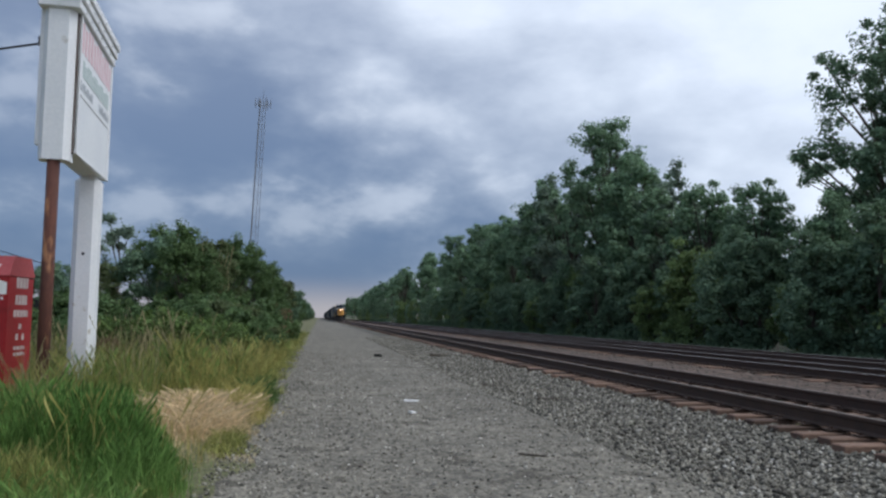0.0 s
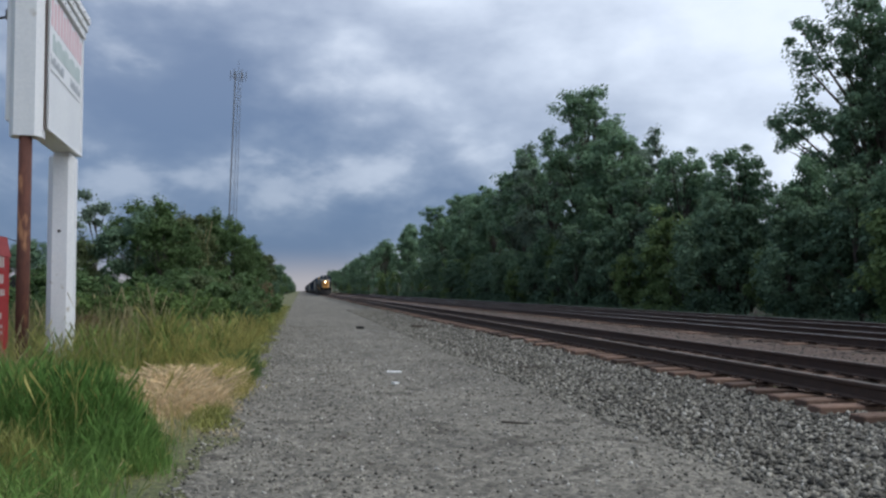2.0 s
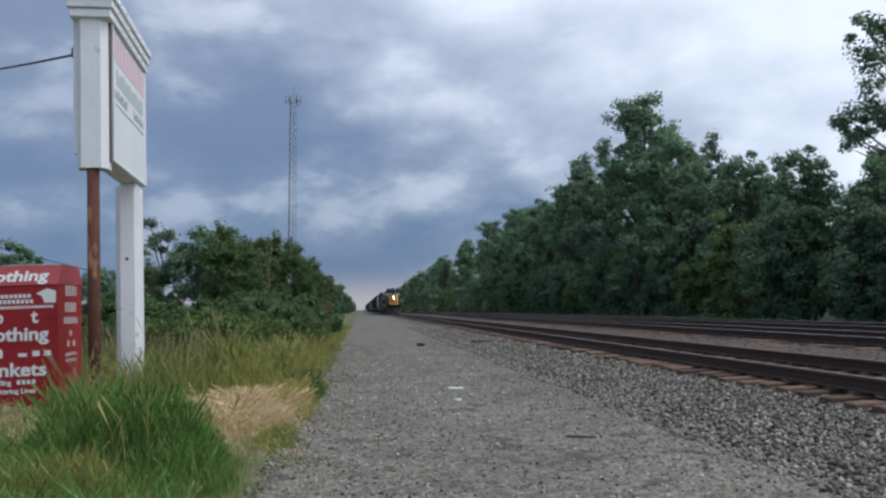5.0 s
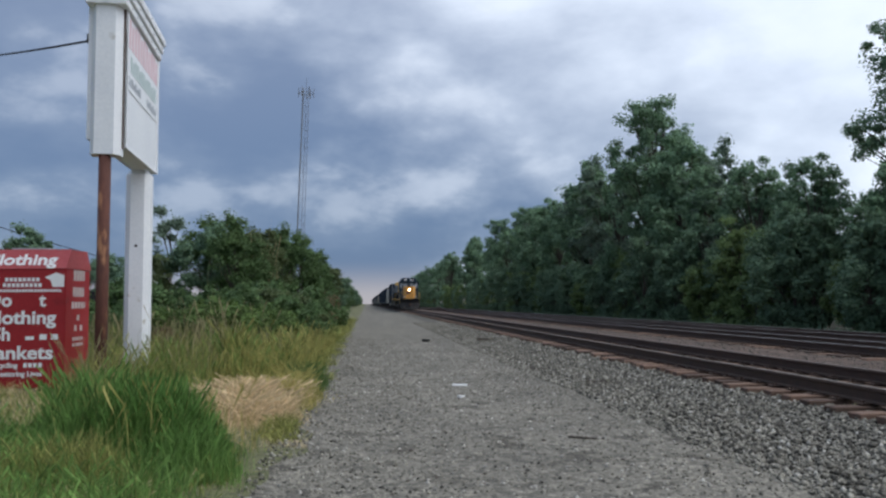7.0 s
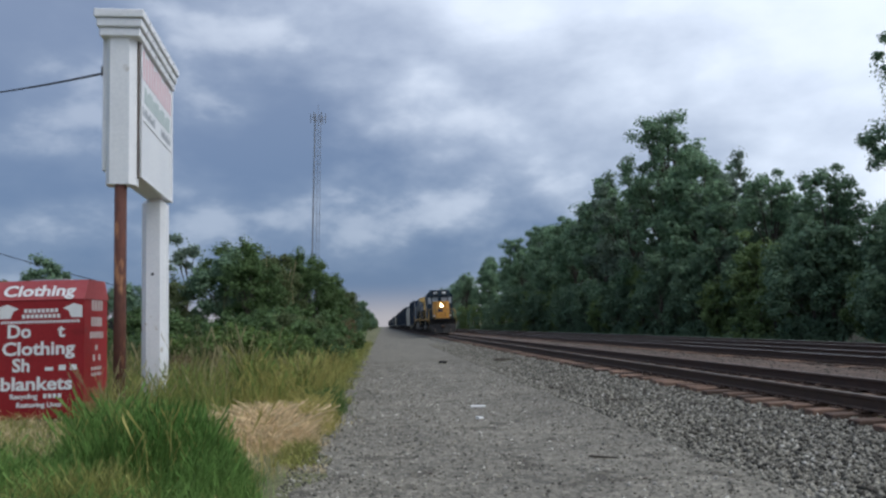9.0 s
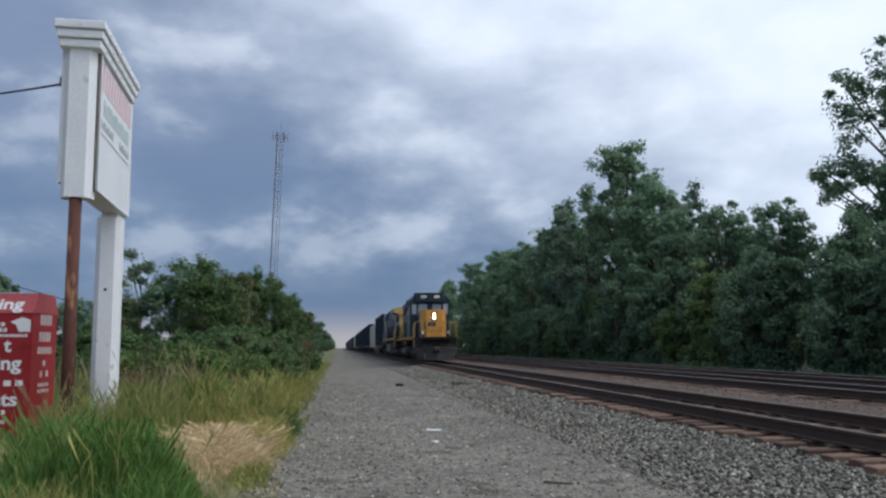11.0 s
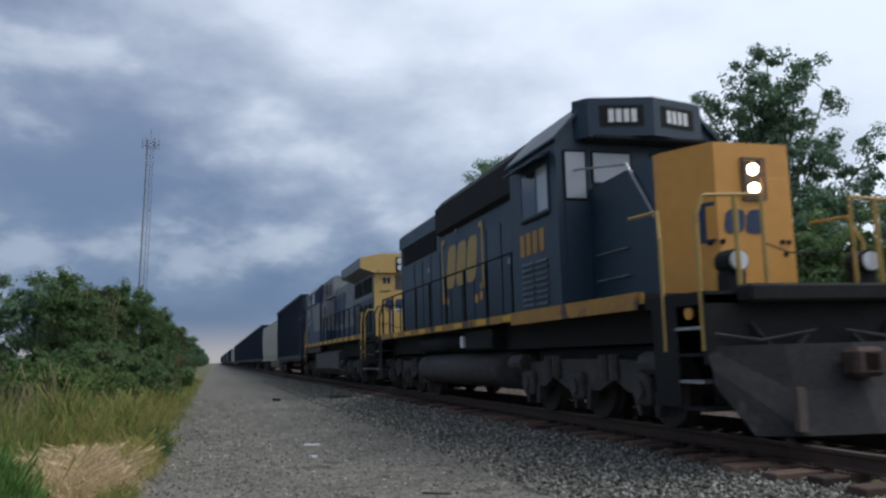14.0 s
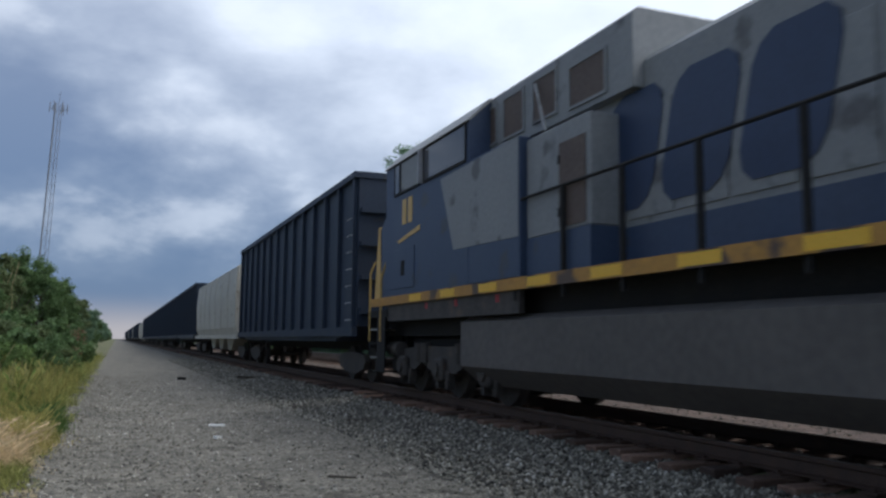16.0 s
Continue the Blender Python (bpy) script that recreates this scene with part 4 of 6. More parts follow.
def radio_tower():
    D, H, x0 = 230.0, 62.2, -18.9
    t = thing("radio_tower", "slender grey lattice radio tower with antennas on top", "radio tower", at=pose(x0, D, 0) @ pose(0, 0, 0, 0, 1.8, 0))
    lv = 26
    half = lambda z: 1.05 - 0.25 * z / H
    legs = [(-1, -0.58), (1, -0.58), (0, 1.15)]
    P = lambda i, z: (legs[i][0] * half(z), legs[i][1] * half(z), z)
    for i in range(3):
        part("leg", rod(B(), P(i, -1), P(i, H), 0.2 if i == 0 else 0.07, 6), M_GALV, t)
    bm = B()
    for k in range(lv):
        z0, z1 = H * k / lv, H * (k + 1) / lv
        for i in range(3):
            j = (i + 1) % 3
            rod(bm, P(i, z0), P(j, z1), 0.022, 4)
            rod(bm, P(i, z1), P(j, z1), 0.022, 4)
    part("bracing", bm, M_GALV, t, "thin lattice bracing")
    for a in range(6):
        c, s = math.cos(a * math.pi / 3), math.sin(a * math.pi / 3)
        bm = rod(B(), (c * 0.7, s * 0.7, H - 2.0), (c * 2.1, s * 2.1, H - 1.2), 0.06, 5)
        rod(bm, (c * 2.1, s * 2.1, H - 2.4), (c * 2.1, s * 2.1, H + 0.3), 0.11, 6)
        rod(bm, (c * 2.1, s * 2.1, H - 1.2), (math.cos((a + 1) * math.pi / 3) * 2.1, math.sin((a + 1) * math.pi / 3) * 2.1, H - 1.2), 0.04, 4)
        part("antenna", bm, M_GALV, t)
    part("mast_tip", rod(B(), (0, 0, H), (0, 0, H + 3.2), 0.06, 5), M_GALV, t)
    return t


radio_tower()


def wire(name, pts, r, label):
    cu, n = B(), 6
    along = (Vector(pts[-1]) - Vector(pts[0])).normalized()
    u = along.cross(Vector((0, 0, 1))).normalized()
    v = u.cross(along)
    rings = [[cu.verts.new(Vector(p) + r * (u * math.cos(2 * math.pi * i / n) + v * math.sin(2 * math.pi * i / n))) for i in range(n)] for p in pts]
    for a, b in zip(rings, rings[1:]):
        for i in range(n):
            cu.faces.new((a[i], a[(i + 1) % n], b[(i + 1) % n], b[i]))
    cu.faces.new(rings[0][::-1])
    cu.faces.new(rings[-1])
    return tagged(part(name, cu, M_BLACK), label, "cable")


A0, A1 = Vector((-4.18, 12.6, 5.46)), Vector((-17.7, 33.0, 11.05))
wire("power_cable", [A0.lerp(A1, k / 12) - Vector((0, 0, 0.14 * (1 - (2 * k / 12 - 1) ** 2))) for k in range(13)], 0.018, "black cable running from the sign to a pole out of view")
C0, C1 = Vector((-33, 60, 9.6)), Vector((-12, 62, 3.2))
wire("telephone_cable", [C0.lerp(C1, k / 10) - Vector((0, 0, 0.5 * (1 - (2 * k / 10 - 1) ** 2))) for k in range(11)], 0.03, "thin dark cable above the distant trees")


# ================= small things on the road and beyond the sign =================
def scrap(name, label, category, x, y, pts, thick, mat, turn):
    bm = prism(B(), pts, 0.0, thick, "z")
    ob = tagged(part(name, bm, mat), label, category)
    ob.matrix_basis = pose(x, y, float(ground_z(np.array(x), np.array(y))) + 0.008, 2, 3, turn)
    return ob


scrap("paper_scrap", "white scrap of paper lying on the gravel", "litter", 1.62, 14.32, [(-0.14, -0.05), (0.13, -0.06), (0.15, 0.04), (-0.1, 0.06)], 0.02, M_WHITE, 10)
scrap("paper_scrap", "small white scrap of litter on the gravel", "litter", 1.45, 12.6, [(-0.05, -0.04), (0.06, -0.03), (0.04, 0.05), (-0.04, 0.04)], 0.03, M_WHITE, 40)
scrap("broken_stick", "dark broken stick at the ballast's foot", "stick", 4.55, 30.3, [(-0.55, -0.05), (0.5, -0.03), (0.62, 0.02), (0.1, 0.07), (-0.5, 0.06)], 0.09, M_BARK, 24)
scrap("tie_chunk", "dark chunk of timber lying on the road", "timber", 2.2, 30.5, [(-0.15, -0.06), (0.02, -0.09), (0.14, -0.05), (0.16, 0.06), (-0.03, 0.08), (-0.13, 0.05)], 0.09, M_BLACK, 12)
scrap("bark_strip", "dark strip of bark on the gravel", "stick", 4.15, 14.2, [(-0.3, -0.03), (0.28, -0.02), (0.3, 0.03), (-0.25, 0.04)], 0.03, M_BARK, 5)
scrap("bark_strip", "thin dark strip of bark on the gravel", "stick", 2.28, 8.53, [(-0.16, -0.015), (0.15, -0.01), (0.17, 0.015), (-0.14, 0.02)], 0.02, M_BARK, -20)
scrap("bark_strip", "dark strip of bark near the stones", "stick", 3.75, 17.4, [(-0.25, -0.03), (0.24, -0.02), (0.22, 0.03), (-0.25, 0.04)], 0.03, M_BARK, 12)

sheet("parking_lot", np.linspace(-45, -10, 12), np.linspace(36, 78, 12), 0.02, material("pale_asphalt", (0.16, 0.16, 0.165), (0.24, 0.24, 0.245), 0.9, scale=0.8, fine=18, bump=0.2), "pale grey asphalt lot beyond the hedge", "parking lot")


def parked_car(x, y, turn, mat, label):
    c = thing("parked_car", label, "car", "cars parked on the lot", at=pose(x, y, 0.12, 0, 0, turn))
    side = [(-2.2, 0.35), (-2.25, 0.75), (-1.6, 0.92), (-0.9, 1.38), (0.7, 1.42), (1.5, 0.98), (2.2, 0.88), (2.25, 0.35)]
    bm = prism(B(), side, -0.86, 0.86, "x")
    bmesh.ops.bevel(bm, geom=list(bm.edges), offset=0.06, segments=2, affect="EDGES")
    body = part("body", bm, mat, c, smooth=False)
    for s in (-1, 1):
        part("side_glass", prism(B(), [(-1.2, 0.95), (-0.8, 1.3), (0.62, 1.33), (1.15, 0.98)], *sorted((s * 0.855, s * 0.87)), "x"), M_GLASS, body)
        for yy in (-1.4, 1.4):
            w = part("wheel", rod(B(), (s * 0.7, yy, 0.33), (s * 0.9, yy, 0.33), 0.33, 16), M_RUBBER, c)
            part("rim", rod(B(), (s * 0.9, yy, 0.33), (s * 0.91, yy, 0.33), 0.2, 12), M_STEEL, w)
    return c


parked_car(-13.6, 45.5, 70, M_CAR, "silver car parked on the lot")
parked_car(-16.8, 47.0, 75, material("dark_car_paint", (0.02, 0.022, 0.026), (0.03, 0.032, 0.036), 0.3, 0.2, bump=0), "dark car parked on the lot")
board = thing("price_board", "small dark board with a white numeral on the lot", "sign", at=pose(-12.95, 41, 0.12))
part("panel", box(B(), -0.7, 0.5, 0, 0.1, 1.05, 2.0, 0.01), M_BLACK, board)
part("post", box(B(), -0.15, -0.05, 0.02, 0.1, -0.2, 1.05), M_GALV, board)
letters("2", 0.95, 0.004, M_WHITE, board, pose(0.1, -0.006, 1.2, 90, 0, 0))


# ================= train =================
# every vehicle: y runs back from its leading coupler, z = 0 at the rail top
def train_y(t):
    """Place of the train's front along the track; it slows slightly."""
    d = 12.5 - t
    return 31.3 + 16.4 * d + 0.12 * d * d


MOVING, WHEELS = [], []


def vehicle(name, label, category, offset, group=""):
    v = thing(name, label, category, group, at=pose(TRACK_X[0], train_y(0) + offset, RAIL_Z))
    MOVING.append((v, offset))
    return v


def mirrored(fn):
    for s in (-1, 1):
        fn(s)


def clones(ob, spots):
    """Put a part at the first place and sisters that share its mesh at the others."""
    for i, p in enumerate(spots):
        o = ob if i == 0 else ob.copy()
        if i:
            scene.collection.objects.link(o)
        o.location = p


def wheelset(parent, y, r, turning, cache={}):
    if r not in cache:
        bm = rod(B(), (-0.80, 0, 0), (0.80, 0, 0), 0.09, 8)
        for s in (-1, 1):
            rod(bm, (s * 0.70, 0, 0), (s * 0.83, 0, 0), r, 22)
            rod(bm, (s * 0.66, 0, 0), (s * 0.70, 0, 0), r + 0.03, 22)
            rod(bm, (s * 0.83, 0, 0), (s * 0.86, 0, 0), r * 0.45, 12)
        ob = part("wheelset", bm, M_TRUCK, parent, "steel wheels on an axle")
        cache[r] = ob.data
    else:
        ob = new("wheelset", cache[r])
        ob.parent = parent
        ob["label"] = "steel wheels on an axle"
    ob.location = (0, y, r)
    if turning:
        WHEELS.append((ob, y, r))
    return ob


def loco_truck(parent, c, flip=1):
    """Three-axle locomotive truck with cast side frames, springs and journal boxes."""
    for k in (-1, 0, 1):
        wheelset(parent, c + 2.03 * k, 0.51, True)
    def side(s):
        x0, x1 = sorted((s * 0.98, s * 1.14))
        top = [(c - 2.65, 0.62), (c - 2.45, 0.84), (c - 1.2, 0.92), (c + 1.2, 0.92), (c + 2.45, 0.84), (c + 2.65, 0.62)]
        low = [(c + 2.3, 0.55), (c + 1.5, 0.45), (c + 1.1, 0.62), (c + 0.6, 0.45), (c - 0.6, 0.45), (c - 1.1, 0.62), (c - 1.5, 0.45), (c - 2.3, 0.55)]
        fr = part("truck_frame", prism(B(), top + low, x0, x1, "x"), M_TRUCK, parent, "dusty cast truck side frame")
        for k in (-1, 0, 1):
            y = c + 2.03 * k
            bm = box(B(), *sorted((s * 1.12, s * 1.26)), y - 0.2, y + 0.2, 0.3, 0.72, 0.04)
            rod(bm, (s * 1.26, y, 0.51), (s * 1.31, y, 0.51), 0.13, 10)
            part("journal_box", bm, M_TRUCK, fr)
            part("pedestal", prism(B(), [(y - 0.36, 0.48), (y - 0.27, 0.16), (y - 0.18, 0.16), (y - 0.2, 0.48)], *sorted((s * 1.02, s * 1.16)), "x"), M_TRUCK, fr)
            part("pedestal", prism(B(), [(y + 0.2, 0.48), (y + 0.18, 0.16), (y + 0.27, 0.16), (y + 0.36, 0.48)], *sorted((s * 1.02, s * 1.16)), "x"), M_TRUCK, fr)
        for y in (c - 1.02, c + 1.02):
            sp = B()
            for dy in (-0.16, 0.16):
                rod(sp, (s * 1.16, y + dy, 0.62), (s * 1.16, y + dy, 0.98), 0.1, 9)
            part("spring", sp, M_TRUCK, fr)
        bc = B()
        rod(bc, (s * 1.2, c - 2.75, 0.86), (s * 1.2, c - 2.15, 0.86), 0.15, 12)
        part("brake_cylinder", bc, M_TRUCK, fr)
        bc = B()
        rod(bc, (s * 1.2, c + 2.15, 0.86), (s * 1.2, c + 2.75, 0.86), 0.15, 12)
        part("brake_cylinder", bc, M_TRUCK, fr)
    mirrored(side)
    for k in (-1, 0, 1):
        y = c + 2.03 * k
        part("traction_motor", box(B(), -0.62, 0.62, y + 0.12, y + 1.05, 0.16, 0.86, 0.05), M_BLACK, parent)
    part("bolster", box(B(), -0.9, 0.9, c - 2.3, c + 2.3, 0.75, 1.1, 0.04), M_BLACK, parent)


def coupler(parent, y, d):
    bm = box(B(), -0.12, 0.12, min(y, y + d * 0.75), max(y, y + d * 0.75), 0.72, 0.96, 0.03)
    box(bm, -0.2, 0.2, min(y, y + d * 0.25), max(y, y + d * 0.25), 0.68, 1.0, 0.05)
    part("coupler", bm, M_COUPLER, parent, "rusty knuckle coupler")


def plow(parent, label=""):
    # bent blade with cut lower corners
    bm = B()
    rows_ = []
    for x, yy in ((-1.5, 0.95), (-0.75, 0.6), (0, 0.45), (0.75, 0.6), (1.5, 0.95)):
        lo = 0.1 if abs(x) < 1.4 else 0.62
        rows_.append([(x, yy, 1.05), (x, yy - 0.12, 0.55 if abs(x) < 1.4 else 0.8), (x * (1 if abs(x) < 1.4 else 1), yy - 0.3 if abs(x) < 1.4 else yy - 0.16, lo)])
    extra = {0: (-1.22, 0.55, 0.1), 4: (1.22, 0.55, 0.1)}
    for a, b in zip(rows_, rows_[1:]):
        for i in range(2):
            bm.faces.new([bm.verts.new(p) for p in (a[i], b[i], b[i + 1], a[i + 1])])
    bm.faces.new([bm.verts.new(p) for p in (rows_[0][2], rows_[1][2], extra[0])])
    bm.faces.new([bm.verts.new(p) for p in (rows_[4][2], extra[4], rows_[3][2])])
    bmesh.ops.remove_doubles(bm, verts=bm.verts, dist=1e-4)
    bmesh.ops.recalc_face_normals(bm, faces=bm.faces)
    bmesh.ops.solidify(bm, geom=list(bm.faces), thickness=0.04)
    ob = part("plow", bm, M_PLOW, parent, "grimy black steel snow plow")
    for x in (-0.85, 0.85):
        part("plow_hinge", box(B(), x - 0.05, x + 0.05, 0.26, 0.34, 0.15, 0.6), M_BROWN, ob)
    return ob


def plain_mark(parent, name, mat, y0, y1, z0, z1, x, label, brackets=True, slant=0.25):
    """Railway emblem as plain slanted blocks between two brackets, on a side wall facing -x."""
    w = (y1 - y0)
    if brackets:
        for a, d in ((y0, 1), (y1, -1)):
            e = 0.12 * w / 3.4
            L = w * 0.09 * d
            bk = [(a, z0), (a + L, z0), (a + L, z0 + e), (a + e * d, z0 + e), (a + e * d, z1 - e), (a + L, z1 - e), (a + L, z1), (a, z1)]
            part("bracket_mark", prism(B(), bk, x - 0.006, x, "x"), mat, parent)
    i0, i1 = (y0 + 0.13 * w, y1 - 0.13 * w) if brackets else (y0, y1)
    zz0, zz1 = (z0 + 0.14 * (z1 - z0), z1 - 0.16 * (z1 - z0)) if brackets else (z0, z1)
    h = zz1 - zz0
    step = (i1 - i0) / 3
    for k in range(3):
        a, b = i0 + step * k + 0.06 * step, i0 + step * (k + 1) - 0.06 * step
        q = (b - a) * 0.22
        # plain block with cut corners
        lean = lambda y, z: (y - slant * (z - (zz0 + zz1) / 2), z)
        flat = [(a + q, zz0), (b - q, zz0), (b - q * 0.3, zz0 + h * 0.08), (b, zz0 + h * 0.22), (b, zz1 - h * 0.22), (b - q * 0.3, zz1 - h * 0.08),
                (b - q, zz1), (a + q, zz1), (a + q * 0.3, zz1 - h * 0.08), (a, zz1 - h * 0.22), (a, zz0 + h * 0.22), (a + q * 0.3, zz0 + h * 0.08)]
        shape = [lean(*p) for p in flat]
        part(name, prism(B(), shape, x - 0.006, x, "x"), mat, parent, label)


def side_bars(parent, mat, x, y0, y1, z0, z1, w, gap):
    bm = B()
    y = y0
    while y + w <= y1 + 1e-6:
        box(bm, x - 0.006, x, y, y + w, z0, z1)
        y += w + gap
    return tagged(part("number_print", bm, mat, parent), kind="stuff")


def hood_outline(w, z0, z1, ch):
    return [(-w, z0), (w, z0), (w, z1 - ch), (w - ch, z1), (-w + ch, z1), (-w, z1 - ch)]


def walkway(parent, y0, y1, mat, z=1.72, stripe_h=0.14):
    part("walkway", box(B(), -1.5, 1.5, y0, y1, z - 0.14, z - 0.02), M_BLACK, parent)
    part("underframe", box(B(), -1.1, 1.1, y0, y1, 1.12, z - 0.14), M_BLACK, parent)
    def side(s):
        part("side_sill", box(B(), *sorted((s * 1.5, s * 1.525)), y0, y1, z - stripe_h, z), mat, parent, "yellow walkway edge")
        tape = part("reflector", box(B(), *sorted((s * 1.525, s * 1.529)), -0.32, 0.32, z - stripe_h + 0.02, z - 0.02), M_STRIPE, parent)
        clones(tape, [(0, y0 + 1.6 + 1.62 * k, 0) for k in range(int((y1 - y0 - 2) / 1.62))])
    mirrored(side)


def side_handrail(parent, y0, y1, z, n, mat):
    def side(s):
        part("handrail", pipe(B(), [(s * 1.46, y0, z), (s * 1.46, y1, z)], 0.022, 6), mat, parent)
        post = part("stanchion", box(B(), s * 1.46 - 0.022, s * 1.46 + 0.022, -0.035, 0.035, 1.6, z), mat, parent)
        clones(post, [(0, y0 + 0.05 + (y1 - y0 - 0.1) * k / (n - 1), 0) for k in range(n)])
    mirrored(side)


def door_lines(parent, x, ys, z0, z1, mat):
    seam = part("door_panel", box(B(), x - 0.018, x, -0.42, 0.42, z0, z1, 0.008), mat, parent)
    clones(seam, [(0, y, 0) for y in ys])


def end_steps(parent, y, d, rail_mat, lamps=False):
    """Stepwell, end plate, anticlimber and grab irons at one end; d: direction inwards along y."""
    part("end_plate", box(B(), -1.5, 1.5, *sorted((y, y + d * 0.08)), 0.85, 1.62), M_BLACK, parent, "black end plate")
    part("end_deck", box(B(), -1.5, 1.5, *sorted((y, y + d * 1.3)), 1.52, 1.66), M_BLACK, parent)
    part("pilot_block", box(B(), -0.89, 0.89, *sorted((y + d * 0.1, y + d * 0.85)), 0.32, 1.5), M_BLACK, parent, "black pilot housing")
    part("anticlimber", box(B(), -1.1, 1.1, *sorted((y - d * 0.28, y)), 1.52, 1.72, 0.03), M_BLACK, parent)
    coupler(parent, y - d * 0.72, d)
    for s in (-1, 1):
        for k in range(4):
            z = 0.34 + 0.3 * k
            st = part("step", box(B(), *sorted((s * 0.95, s * 1.5)), *sorted((y + d * 0.1, y + d * (0.55 + 0.04 * k))), z, z + 0.035), M_STEEL if k % 2 else M_BLACK, parent)
        part("step_panel", box(B(), *sorted((s * 1.47, s * 1.5)), *sorted((y + d * 0.6, y + d * 1.15)), 0.36, 1.6, 0.01), M_BLACK, parent)
        part("step_well", box(B(), *sorted((s * 0.9, s * 0.95)), *sorted((y + d * 0.08, y + d * 0.7)), 0.3, 1.6), M_BLACK, parent)
        part("grab_iron", pipe(B(), [(s * 1.5, y + d * 0.06, 1.0), (s * 1.5, y + d * 0.06, 2.5), (s * 1.4, y + d * 0.06, 2.75), (s * 0.62, y + d * 0.06, 2.78), (s * 0.62, y + d * 0.06, 1.62)], 0.024, 6), rail_mat, parent, "yellow bent grab iron")
        part("grab_iron", pipe(B(), [(s * 1.5, y + d * 0.85, 1.0), (s * 1.5, y + d * 0.85, 2.35), (s * 1.42, y + d * 1.0, 2.72), (s * 1.42, y + d * 1.7, 2.75)], 0.024, 6), rail_mat, parent, "yellow bent grab iron")
        part("end_post", rod(B(), (s * 0.98, y + d * 0.06, 1.62), (s * 0.98, y + d * 0.06, 2.76), 0.03, 6), rail_mat, parent)
    part("end_chain", pipe(B(), [(-0.6, y + d * 0.05, 2.2), (-0.3, y + d * 0.05, 2.1), (0.3, y + d * 0.05, 2.1), (0.6, y + d * 0.05, 2.2)], 0.010, 5), M_BLACK, parent)
    for x0, x1 in ((-0.95, -0.3), (0.95, 0.3)):
        part("air_hose", pipe(B(), [(x0, y - d * 0.02, 1.3), (x0 * 0.8, y - d * 0.12, 1.02), (x0 * 0.55, y - d * 0.14, 0.95), (x1, y - d * 0.14, 1.15)], 0.028, 6), M_RUBBER, parent)
    part("cut_lever", pipe(B(), [(-1.45, y - d * 0.1, 1.18), (-0.9, y - d * 0.12, 1.1), (-0.2, y - d * 0.14, 1.2)], 0.018, 5), M_TRUCK, parent)
    part("cut_lever", pipe(B(), [(1.45, y - d * 0.1, 1.18), (0.9, y - d * 0.12, 1.1), (0.2, y - d * 0.14, 1.2)], 0.018, 5), M_TRUCK, parent)


